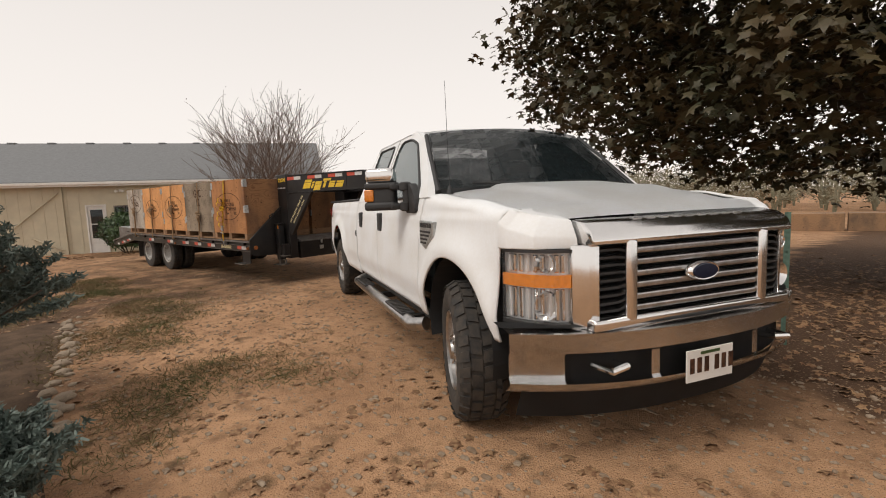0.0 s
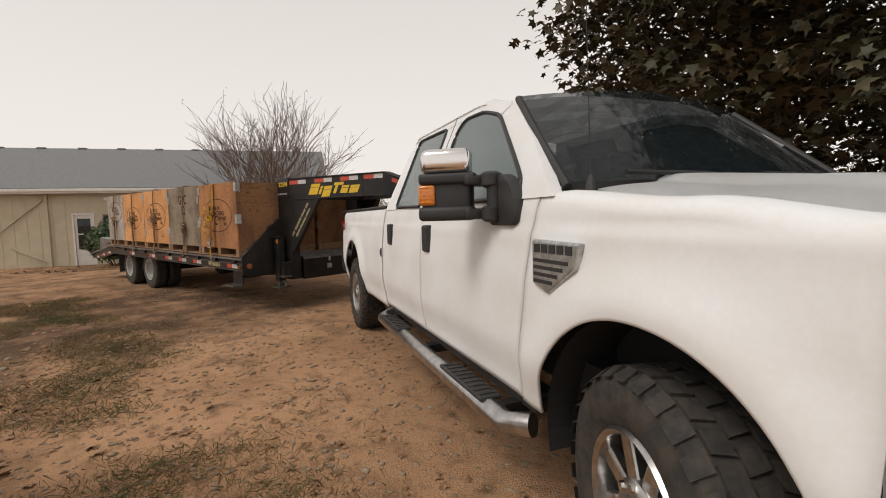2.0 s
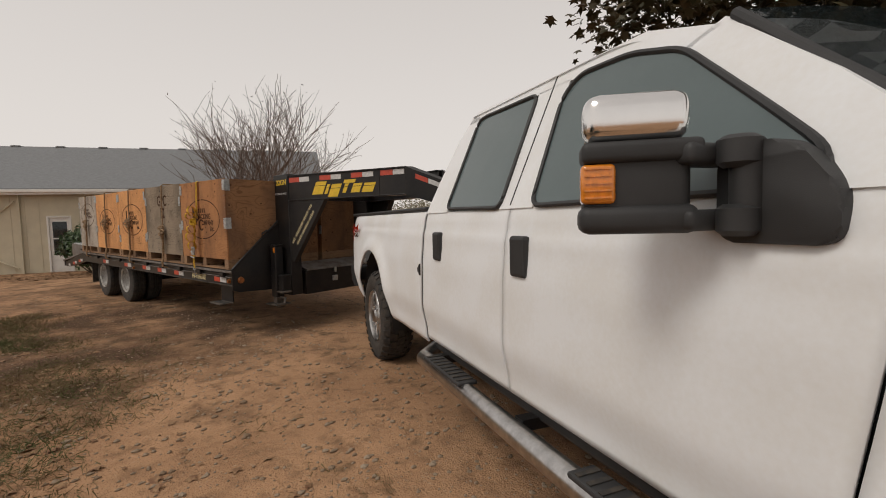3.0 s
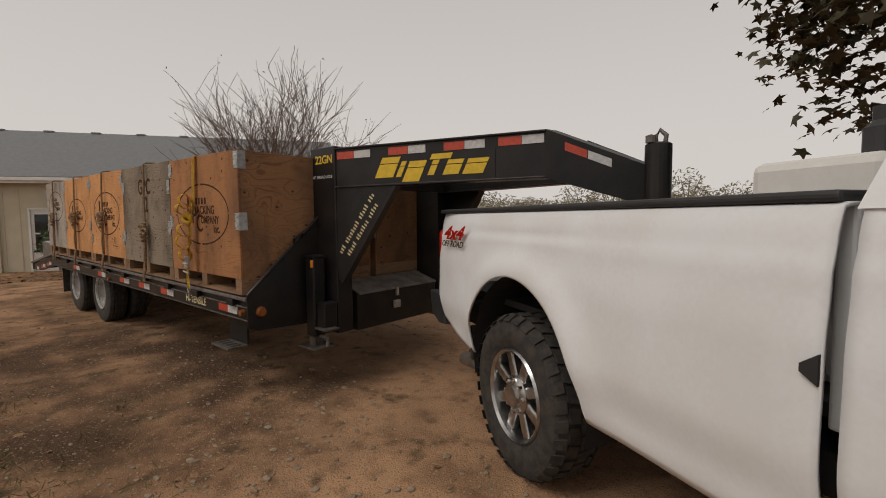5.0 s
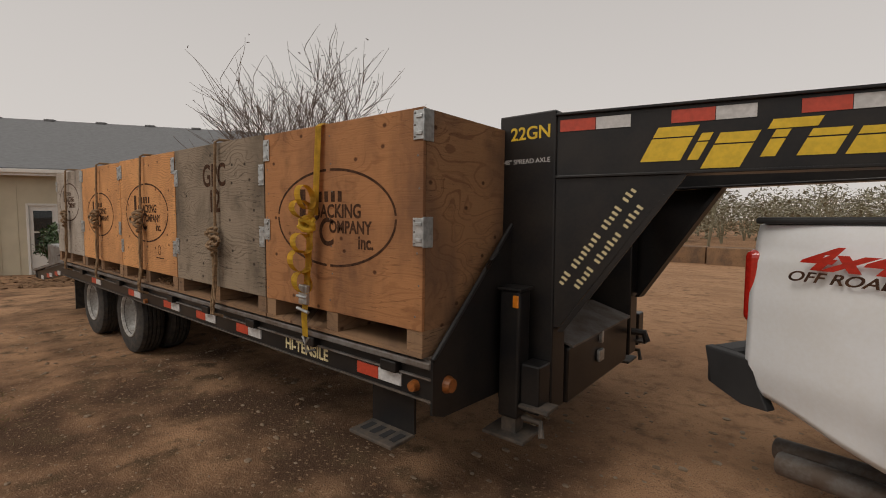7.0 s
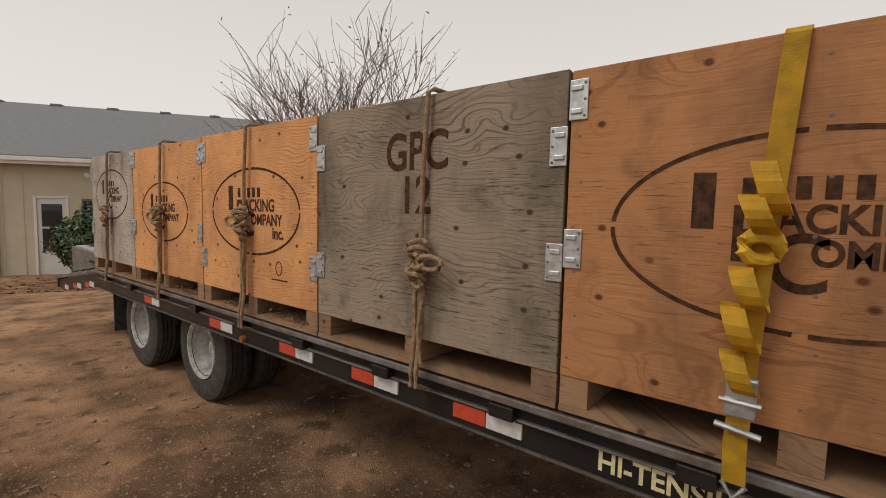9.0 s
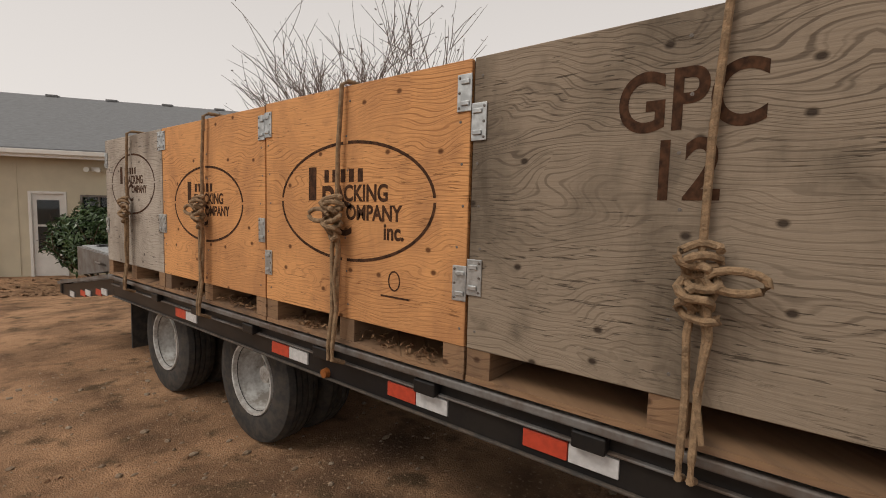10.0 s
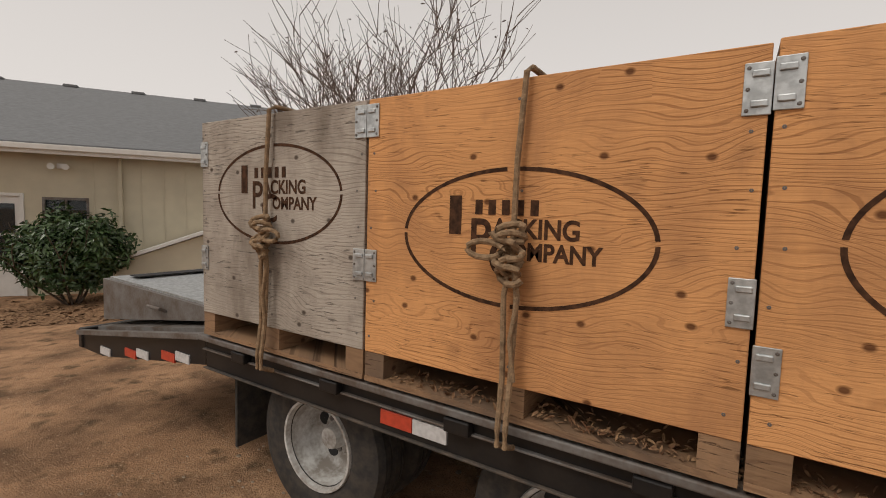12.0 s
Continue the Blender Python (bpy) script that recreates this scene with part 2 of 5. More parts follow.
def ground_mat():
    m = bpy.data.materials.new("packed_dirt")
    m.use_nodes = True
    n, l = m.node_tree.nodes, m.node_tree.links
    b = n["Principled BSDF"]
    b.inputs["Roughness"].default_value = 0.95
    b.inputs["Specular IOR Level"].default_value = 0.2
    tc = n.new("ShaderNodeTexCoord")

    def noise_tex(scale, detail=6):
        t = n.new("ShaderNodeTexNoise")
        t.inputs["Scale"].default_value, t.inputs["Detail"].default_value = scale, detail
        l.new(tc.outputs["Object"], t.inputs[0])
        return t.outputs[0]

    def mixed(fac, lo, hi, a, c):
        r, x = n.new("ShaderNodeMapRange"), n.new("ShaderNodeMixRGB")
        r.inputs[1].default_value, r.inputs[2].default_value = lo, hi
        l.new(fac, r.inputs[0]), l.new(r.outputs[0], x.inputs[0])
        for k, v in ((1, a), (2, c)):
            if isinstance(v, tuple):
                x.inputs[k].default_value = (*v, 1)
            else:
                l.new(v, x.inputs[k])
        return x.outputs[0]

    sep = n.new("ShaderNodeSeparateXYZ")
    l.new(tc.outputs["Object"], sep.inputs[0])

    def calc(op, a, c):
        t = n.new("ShaderNodeMath")
        t.operation = op
        for k, v in enumerate((a, c)):
            if isinstance(v, (int, float)):
                t.inputs[k].default_value = v
            else:
                l.new(v, t.inputs[k])
        return t.outputs[0]

    def ramp(v, lo, hi):
        t = n.new("ShaderNodeMapRange")
        t.inputs[1].default_value, t.inputs[2].default_value = lo, hi
        l.new(v, t.inputs[0])
        return t.outputs[0]

    gx, gy = sep.outputs["X"], sep.outputs["Y"]
    base = mixed(noise_tex(0.9), 0.35, 0.65, (0.50, 0.295, 0.165), (0.37, 0.21, 0.115))
    base = mixed(noise_tex(7), 0.5, 0.75, base, (0.24, 0.135, 0.075))
    # darker soil beside the trailer, shaded leaf mould under the maple, both with ragged edges
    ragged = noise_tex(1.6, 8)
    darker_soil = calc("MULTIPLY", calc("MULTIPLY", ramp(gx, -14.0, -10.5), ramp(gx, -5.2, -7.2)), ramp(gy, 5.4, 4.2))
    darker_soil = calc("ADD", darker_soil, calc("MULTIPLY", calc("MULTIPLY", ramp(gy, 1.5, 0.9), ramp(gx, -1.8, -3.2)), 0.6))
    darker_soil = calc("ADD", darker_soil, calc("MULTIPLY", ramp(gx, -11.5, -14.5), 0.55))
    darker_soil = calc("MULTIPLY", darker_soil, calc("MULTIPLY", ramp(calc("ADD", gy, calc("MULTIPLY", noise_tex(0.5, 4), 3.0)), 0.0, 2.2), ramp(gx, -30.0, -20.0)))
    # the maple's shade is mixed into the dark colour of the leaf mould
    mould_shade = calc("MULTIPLY", ramp(gy, 2.4, 4.6), ramp(calc("SUBTRACT", gx, calc("MULTIPLY", gy, 0.12)), -2.6, -1.2))
    dark = calc("ADD", calc("MULTIPLY", darker_soil, 0.34), calc("MULTIPLY", mould_shade, 0.62))
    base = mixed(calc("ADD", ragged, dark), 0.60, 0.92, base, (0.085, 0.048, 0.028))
    base = mixed(calc("ADD", noise_tex(4.5, 8), calc("MULTIPLY", darker_soil, 0.08)), 0.60, 0.74, base, (0.11, 0.07, 0.038))
    base = mixed(noise_tex(45, 4), 0.58, 0.75, base, (0.44, 0.30, 0.19))
    base = mixed(noise_tex(120, 3), 0.56, 0.7, base, (0.15, 0.085, 0.05))
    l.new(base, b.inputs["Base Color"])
    s = n.new("ShaderNodeMath")
    l.new(noise_tex(22), s.inputs[0]), l.new(noise_tex(110, 4), s.inputs[1])
    bp = n.new("ShaderNodeBump")
    bp.inputs["Strength"].default_value, bp.inputs["Distance"].default_value = 0.7, 0.02
    l.new(s.outputs[0], bp.inputs["Height"]), l.new(bp.outputs[0], b.inputs["Normal"])
    return m


DIRT = ground_mat()


# ---- mesh helpers ----
def link(name, bm, material, smooth=False):
    me = bpy.data.meshes.new(name)
    bmesh.ops.recalc_face_normals(bm, faces=bm.faces)
    bm.to_mesh(me)
    bm.free()
    for mm in (material if isinstance(material, (list, tuple)) else [material]):
        me.materials.append(mm)
    if smooth:
        for p in me.polygons:
            p.use_smooth = True
        me.set_sharp_from_angle(angle=radians(38))
    return me


def thing(name, label, category, m=None, group="", kind=""):
    ob = tagged(new(name), label, category, group, kind)
    ob.empty_display_size = 0.1
    if m is not None:
        ob.matrix_world = m
    return ob


def part(name, bm, material, parent, label="", smooth=False):
    ob = new(name, link(name, bm, material, smooth))
    ob.parent = parent
    return tagged(ob, label)


def solo(name, bm, material, label, category, kind="", group="", smooth=False, m=None):
    ob = tagged(new(name, link(name, bm, material, smooth)), label, category, group, kind)
    if m is not None:
        ob.matrix_world = m
    return ob


def box(x0, x1, y0, y1, z0, z1, bevel=0.0, bm=None, m=None, seg=2):
    own = bm is None or bevel > 0
    t = bmesh.new() if own else bm
    v = [t.verts.new(p) for p in ((x0, y0, z0), (x1, y0, z0), (x1, y1, z0), (x0, y1, z0), (x0, y0, z1), (x1, y0, z1), (x1, y1, z1), (x0, y1, z1))]
    if m is not None:
        for q in v:
            q.co = m @ q.co
    for f in ((0, 3, 2, 1), (4, 5, 6, 7), (0, 1, 5, 4), (1, 2, 6, 5), (2, 3, 7, 6), (3, 0, 4, 7)):
        t.faces.new([v[i] for i in f])
    if bevel:
        bmesh.ops.bevel(t, geom=t.edges[:], offset=bevel, segments=seg, affect="EDGES", profile=0.5)
    if own and bm is not None:
        return merge(bm, t)
    return t


def merge(bm, other):
    me = bpy.data.meshes.new("tmp")
    other.to_mesh(me)
    other.free()
    bm.from_mesh(me)
    bpy.data.meshes.remove(me)
    return bm


def tube(points, radius, bm=None, sides=8, taper=1.0):
    """A round bar through the points."""
    bm = bm or bmesh.new()
    pts = [Vector(p) for p in points]
    rings = []
    for i, p in enumerate(pts):
        d = (pts[min(i + 1, len(pts) - 1)] - pts[max(i - 1, 0)]).normalized()
        a = d.cross(Vector((0, 0, 1)) if abs(d.z) < 0.9 else Vector((1, 0, 0))).normalized()
        b = d.cross(a)
        r = radius * (1 + (taper - 1) * i / max(len(pts) - 1, 1))
        rings.append([bm.verts.new(p + r * (math.cos(2 * math.pi * k / sides) * a + math.sin(2 * math.pi * k / sides) * b)) for k in range(sides)])
    for r0, r1 in zip(rings, rings[1:]):
        for k in range(sides):
            bm.faces.new((r0[k], r0[(k + 1) % sides], r1[(k + 1) % sides], r1[k]))
    bm.faces.new(rings[0]), bm.faces.new(rings[-1])
    return bm


def spin(profile, axis="y", steps=40, bm=None, centre=(0, 0, 0)):
    """A turned shape: profile of (along the axis, radius)."""
    bm = bm or bmesh.new()
    rings = []
    for a, r in profile:
        ring = []
        for k in range(steps):
            c, s = math.cos(2 * math.pi * k / steps) * r, math.sin(2 * math.pi * k / steps) * r
            p = {"y": (c, a, s), "x": (a, c, s), "z": (c, s, a)}[axis]
            ring.append(bm.verts.new(Vector(p) + Vector(centre)))
        rings.append(ring)
    for r0, r1 in zip(rings, rings[1:]):
        for k in range(steps):
            bm.faces.new((r0[k], r0[(k + 1) % steps], r1[(k + 1) % steps], r1[k]))
    return bm


def prism(outline, y0, y1, bm=None, plane="xz", bevel=0.0):
    """A plate: an outline in a plane, thick along the third axis."""
    t = bmesh.new()
    def at(a, b, c):
        return {"xz": (a, c, b), "xy": (a, b, c), "yz": (c, a, b)}[plane]
    lo, hi = [t.verts.new(at(a, b, y0)) for a, b in outline], [t.verts.new(at(a, b, y1)) for a, b in outline]
    t.faces.new(lo), t.faces.new(hi[::-1])
    k = len(outline)
    for i in range(k):
        t.faces.new((lo[i], hi[i], hi[(i + 1) % k], lo[(i + 1) % k]))
    if bevel:
        bmesh.ops.bevel(t, geom=t.edges[:], offset=bevel, segments=2, affect="EDGES", profile=0.5)
    return merge(bm, t) if bm is not None else t


def lettering(text, size, m, material, parent, name="lettering", shear=0.0, depth=0.001, bold=0.0, label=""):
    """Letters in the built-in font as a thin mesh, reading along local x, up local y."""
    cu = bpy.data.curves.new("text", "FONT")
    cu.body, cu.size, cu.shear, cu.extrude, cu.offset = text, size, shear, depth, bold
    cu.align_x, cu.align_y = "CENTER", "CENTER"
    tmp = new("text_source", cu)
    dg = bpy.context.evaluated_depsgraph_get()
    me = bpy.data.meshes.new_from_object(tmp.evaluated_get(dg))
    bpy.data.objects.remove(tmp)
    me.materials.clear()
    me.materials.append(material)
    ob = new(name, me)
    ob.parent = parent
    ob.matrix_local = m
    return tagged(ob, label)


# ---- ground ----
def step01(v):
    v = min(max(v, 0.0), 1.0)
    return v * v * (3 - 2 * v)


def ground_z(x, y):
    z = -0.2 * step01((-x - 14.5) / 6) - 0.5 * step01((y - 9) / 14)
    near = step01((30 - math.hypot(x + 6, y - 3)) / 20)
    return z + near * (0.012 * noise.noise((x * 0.9, y * 0.9, 0)) + 0.008 * noise.noise((x * 3.1, y * 3.1, 5)))


def build_ground():
    bm = bmesh.new()
    def axis(lo, hi, stp):
        core = [lo + stp * i for i in range(int((hi - lo) / stp) + 1)]
        out = [3, 8, 20, 50, 120, 300, 700, 1500]
        return [lo - o for o in out[::-1]] + core + [hi + o for o in out]
    xs, ys = axis(-26, 3, 0.17), axis(-2, 14, 0.17)
    vs = [[bm.verts.new((x, y, ground_z(x, y))) for y in ys] for x in xs]
    for i in range(len(xs) - 1):
        for j in range(len(ys) - 1):
            bm.faces.new((vs[i][j], vs[i + 1][j], vs[i + 1][j + 1], vs[i][j + 1]))
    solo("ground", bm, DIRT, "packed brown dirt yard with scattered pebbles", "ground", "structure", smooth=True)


build_ground()


# ---- barn ----
def build_barn():
    barn = thing("barn", "long beige board-sided barn with a grey shingle roof", "building", pose(-22.9, 5.03, -0.22, 0, 0, 57))
    x0, x1, eave, ridge, depth = -16.0, 9.1, 2.98, 4.95, 4.6
    for a, b, lo, hi in ((x0, 0.0, 0, eave), (0.0, 0.72, 1.98, eave), (0.72, 0.99, 0, eave), (0.99, 1.72, 0, 0.95), (0.99, 1.72, 1.92, eave), (1.72, x1, 0, eave)):
        part("wall", box(a, b, 0, 0.15, lo, hi), SIDING, barn)
    part("wall", box(x0, x1, 2 * depth - 0.15, 2 * depth, 0, eave), SIDING, barn)
    for xe in (x0, x1 - 0.15):
        part("gable_wall", prism([(0.15, 0), (2 * depth - 0.15, 0), (2 * depth - 0.15, eave), (depth, ridge - 0.08), (0.15, eave)], xe, xe + 0.15, plane="yz"), SIDING, barn)
    bat = box(-0.012, 0.012, -0.012, -0.002, 0.05, eave - 0.12)
    bm_me = link("batten", bat, SIDING)
    for i in range(64):
        xb = x0 + 0.2 + i * 0.4
        if -0.1 < xb < 1.8 or xb > x1:
            continue
        o = new("batten", bm_me)
        o.parent, o.location = barn, (xb, 0, 0)
    for side in (-1, 1):
        ye = depth + side * (depth + 0.35)
        rise = (ridge - eave) / depth * 0.35
        part("roof", prism([(ye, eave - rise), (depth, ridge), (depth, ridge + 0.09), (ye, eave - rise + 0.09)], x0 - 0.4, x1 + 0.3, plane="yz"), SHINGLE, barn)
    part("fascia", box(x0 - 0.4, x1 + 0.3, -0.39, -0.352, eave - 0.27, eave - 0.14), TRIM, barn)
    part("gutter", box(x0 - 0.4, x1 + 0.3, -0.46, -0.392, eave - 0.2, eave - 0.1, 0.01), TRIM, barn, "white metal gutter")
    part("bargeboard", prism([(-0.36, eave - 0.28), (depth, ridge - 0.12), (depth, ridge + 0.05), (-0.36, eave - 0.11)], x1 + 0.302, x1 + 0.33, plane="yz"), TRIM, barn)
    cap = link("ridge_vent", box(-0.16, 0.16, depth - 0.14, depth + 0.14, ridge + 0.04, ridge + 0.115, 0.02), SHINGLE)
    for i in range(16):
        o = new("ridge_vent", cap)
        o.parent, o.location = barn, (x1 - 1.0 - i * 1.55, 0, 0)
    part("downpipe", box(-0.78, -0.70, -0.09, -0.013, 0, eave - 0.2, 0.01), SIDING, barn, "beige rain downpipe")
    part("downpipe", box(2.22, 2.29, -0.09, -0.013, 0, eave - 0.2, 0.01), SIDING, barn, "beige rain downpipe")
    part("brace", tube([(-2.6, -0.06, 1.0), (-0.85, -0.06, 2.5)], 0.03), SIDING, barn)
    part("brace", tube([(-1.9, -0.06, 0.75), (-0.85, -0.06, 0.2)], 0.03), SIDING, barn)
    # door
    door = part("door", box(0.06, 0.66, 0.02, 0.06, 0.02, 1.92, 0.006), TRIM, barn, "white storm door with dark glass")
    for a, b, lo, hi in ((0.0, 0.06, 0, 1.98), (0.66, 0.72, 0, 1.98), (0.06, 0.66, 1.92, 1.98)):
        part("door_frame", box(a, b, -0.03, 0.08, lo, hi, 0.006), TRIM, barn)
    for lo, hi in ((0.62, 1.17), (1.22, 1.78)):
        part("pane", box(0.15, 0.57, 0.005, 0.019, lo, hi), WINDOW, door, "dark window glass")
    part("handle", tube([(0.60, 0.0, 1.0), (0.60, -0.03, 1.0), (0.60, -0.03, 1.1)], 0.01), STEEL, door)
    # window
    win = part("window", box(1.03, 1.68, 0.06, 0.075, 1.0, 1.87), WINDOW, barn, "dark window in a brown frame")
    for a, b, lo, hi in ((0.99, 1.03, 0.95, 1.92), (1.68, 1.72, 0.95, 1.92), (1.03, 1.68, 0.95, 1.0), (1.03, 1.68, 1.87, 1.92), (1.34, 1.37, 1.0, 1.87)):
        part("frame", box(a, b, -0.02, 0.09, lo, hi), RUSTY, win)
    # twin floodlight
    lamp = part("floodlight", box(1.24, 1.36, -0.05, -0.013, 2.47, 2.57, 0.01), TRIM, barn, "twin outdoor floodlight")
    for xx in (1.19, 1.41):
        part("lamp_head", spin([(-0.2, 0.001), (-0.2, 0.06), (-0.1, 0.045), (-0.05, 0.02)], "y", 12, centre=(xx, 0, 2.5)), TRIM, lamp)
    part("inside_floor", box(x0 + 0.2, x1 - 0.2, 0.2, 2 * depth - 0.2, -0.02, 0.02), DARKIN, barn)
    # low lean-to with a sloping top
    shed = thing("low_shed", "low beige board shed with a sloping roof", "shed", barn.matrix_world @ pose(0, 0, 0))
    part("wall", prism([(2.35, 0.02), (6.0, 0.02), (6.0, 2.05), (2.35, 0.72)], -1.1, -0.1), SIDING, shed)
    part("roof", prism([(2.25, 0.70), (6.05, 2.09), (6.05, 2.15), (2.25, 0.76)], -1.18, -0.05), TRIM, shed)


build_barn()

# ---- trailer: along x, its near rail at y 3.85 ----
RY, FY, DZ = 3.85, 6.44, 0.80
NOSE, KNEE, TAIL = -7.355, -13.43, -14.95
# the deck rises slightly towards the tail
TILT = Matrix.Translation((-8.6, 0, 0.78)) @ Matrix.Rotation(0.012, 4, "Y") @ Matrix.Translation((8.6, 0, -0.78))
LEVEL = TILT.inverted()
trailer = thing("gooseneck_trailer", "black flatbed gooseneck trailer loaded with wooden bins", "trailer", TILT)


def tyre_bm(radius, width, lugs=0, rim=0.21):
    w = width / 2
    if not lugs:
        # ribbed highway tread
        prof = [(-w * 0.75, rim), (-w, rim + 0.05), (-w, radius - 0.06), (-w * 0.86, radius - 0.015)]
        for c in (-0.5, -0.17, 0.17, 0.5):
            prof += [((c - 0.05) * w, radius), ((c - 0.03) * w, radius - 0.014), ((c + 0.03) * w, radius - 0.014), ((c + 0.05) * w, radius)]
        return spin(prof + [(w * 0.86, radius - 0.015), (w, radius - 0.06), (w, rim + 0.05), (w * 0.75, rim)], "y", 64)
    bm = spin([(-w * 0.75, rim), (-w, rim + 0.05), (-w, radius - 0.06), (-w * 0.86, radius - 0.015), (-w * 0.6, radius), (w * 0.6, radius), (w * 0.86, radius - 0.015), (w, radius - 0.06), (w, rim + 0.05), (w * 0.75, rim)], "y", 48)
    for k in range(lugs):
        for row, (ya, yb) in enumerate(((-1.0, -0.62), (-0.54, -0.12), (-0.06, 0.36), (0.42, 0.62), (0.66, 1.0))):
            a = 2 * math.pi * (k + 0.5 * (row % 2)) / lugs
            half = math.pi / lugs * (0.74 if row not in (0, 4) else 0.62)
            r0, r1 = radius - 0.02, radius + 0.011
            vs = []
            for rr in (r0, r1):
                for aa, yy, sk in ((a - half, ya, 1), (a + half, ya, 1), (a + half, yb, -1), (a - half, yb, -1)):
                    drop = 0.03 if rr == r1 and abs(yy) > 0.95 else 0.0
                    aa += 0.16 * half * sk * (1 if row % 2 else -1)
                    vs.append(bm.verts.new((math.cos(aa) * (rr - drop), yy * w, math.sin(aa) * (rr - drop))))
            for f in ((4, 5, 6, 7), (0, 1, 5, 4), (1, 2, 6, 5), (2, 3, 7, 6), (3, 0, 4, 7)):
                bm.faces.new([vs[i] for i in f])
    return bm


def build_trailer():
    P = trailer
    for y in (RY, FY - 0.1):
        part("side_rail", box(KNEE, NOSE, y + 0.012, y + 0.1, 0.60, 0.745, 0.008), BLACK, P)
        part("rub_rail", box(KNEE, NOSE, y - 0.03, y + 0.012, 0.755, 0.785, 0.006), RUSTY, P, "chipped black flat-bar rub rail")
        # upper lip in paler steel, its colour carrying the highlight along the channel edge
        part("rail_lip", box(KNEE, NOSE, y - 0.006, y + 0.012, 0.698, 0.706, 0.002), RUSTY, P, "worn edge of the side channel, pale for its highlight")
        part("rail_lip", box(KNEE, NOSE, y - 0.002, y + 0.012, 0.598, 0.607, 0.002), DARKSTEEL, P)
    pocket = link("stake_pocket", box(-0.05, 0.05, -0.03, 0.012, -0.002, 0.05, 0.006), BLACK)
    for i in range(10):
        for y in (RY, FY):
            o = new("stake_pocket", pocket)
            o.parent, o.location = P, (NOSE - 0.25 - i * 0.61, y + (0.0 if y == RY else -0.09), 0.70)
    part("front_rail", box(NOSE - 0.1, NOSE, RY + 0.1, FY - 0.1, 0.58, 0.75), BLACK, P)
    for y in (4.62, 5.56):
        part("main_beam", box(KNEE, NOSE, y, y + 0.12, 0.44, 0.72), BLACK, P)
    for i in range(9):
        part("cross_member", box(KNEE + 0.3 + i * 0.68, KNEE + 0.36 + i * 0.68, RY + 0.1, FY - 0.1, 0.64, 0.72), BLACK, P)
    for i in range(12):
        y = RY + 0.005 + i * 0.2155
        part("deck_board", box(KNEE, NOSE, y, y + 0.206, 0.748, DZ, 0.004, seg=1), DECKWOOD, P)
    # dovetail
    drop = 0.23
    for y in (RY, FY - 0.1):
        part("tail_rail", prism([(TAIL, 0.42), (TAIL + 0.3, 0.42), (KNEE, 0.61), (KNEE, 0.745), (TAIL, 0.745 - drop)], y + 0.012, y + 0.1), BLACK, P)
        part("rub_rail", prism([(TAIL, 0.755 - drop), (KNEE, 0.755), (KNEE, 0.785), (TAIL, 0.785 - drop)], y - 0.03, y + 0.012), RUSTY, P)
    part("tail_plate", prism([(TAIL, 0.75 - drop), (KNEE, 0.75), (KNEE, 0.79), (TAIL, 0.79 - drop)], RY + 0.1, FY - 0.1), RUSTY, P)
    part("tail_bar", box(TAIL - 0.06, TAIL, RY, FY, 0.42, 0.56, 0.01), BLACK, P)
    for y in (4.0, 5.35):
        ramp = part("ramp", prism([(-14.98, 0.60), (-13.55, 0.80), (-13.55, 0.86), (-14.98, 0.90)], y, y + 0.98), RUSTY, P, "folded grey steel loading ramp")
        part("ramp_deck", box(-14.94, -13.57, y + 0.03, y + 0.95, 0.9, 0.915, m=Matrix.Translation((-14.98, 0, 0.9)) @ Matrix.Rotation(0.028, 4, "Y") @ Matrix.Translation((14.98, 0, -0.9))), STEEL, ramp)
        part("ramp_slot", box(-14.85, -14.72, y + 0.12, y + 0.86, 0.92, 0.926), DARKIN, ramp)
        part("handle", tube([(-14.1, y - 0.003, 0.78), (-14.1, y - 0.04, 0.80), (-14.25, y - 0.04, 0.80), (-14.25, y - 0.003, 0.78)], 0.01), RUSTY, ramp)
    # reflective tape
    for xc in (-7.703, -8.906, -9.505, -10.11, -10.938, -12.08):
        part("reflector", box(xc - 0.15, xc - 0.002, RY + 0.004, RY + 0.014, 0.63, 0.688, 0.002), RED, P)
        part("reflector", box(xc + 0.002, xc + 0.15, RY + 0.004, RY + 0.014, 0.63, 0.688, 0.002), WHITEREF, P)
    for i, (xc, mm) in enumerate(((-13.65, WHITEREF), (-13.8, RED), (-14.1, WHITEREF), (-14.25, RED), (-14.6, WHITEREF))):
        zc = 0.67 - drop * (xc - KNEE) / (TAIL - KNEE) - 0.03
        part("reflector", box(xc - 0.07, xc + 0.07, RY + 0.004, RY + 0.014, zc - 0.025, zc + 0.025), mm, P)
    lettering("HI-TENSILE", 0.088, pose(-8.292, RY + 0.0112, 0.655, 90, 0, 0) @ Matrix.Diagonal((0.93, 1, 1, 1)), YELLOWCREAM, P, "lettering", bold=0.002)
    for xl, y in ((-7.47, RY + 0.002),):
        part("marker_lamp", spin([(-0.02, 0.001), (-0.02, 0.022), (0.012, 0.028)], "y", 16, centre=(xl, y, 0.655)), AMBERDULL, P, "amber side marker lamp")
    part("marker_lamp", spin([(0.03, 0.001), (0.03, 0.03), (0.0, 0.04)], "x", 16, centre=(NOSE + 0.012, 3.93, 0.67)), AMBERDULL, P, "amber front marker lamp")
    part("marker_lamp", spin([(-0.015, 0.001), (-0.015, 0.02), (0.012, 0.024)], "y", 16, centre=(-10.65, RY + 0.004, 0.625)), AMBERDULL, P, "amber side marker lamp")
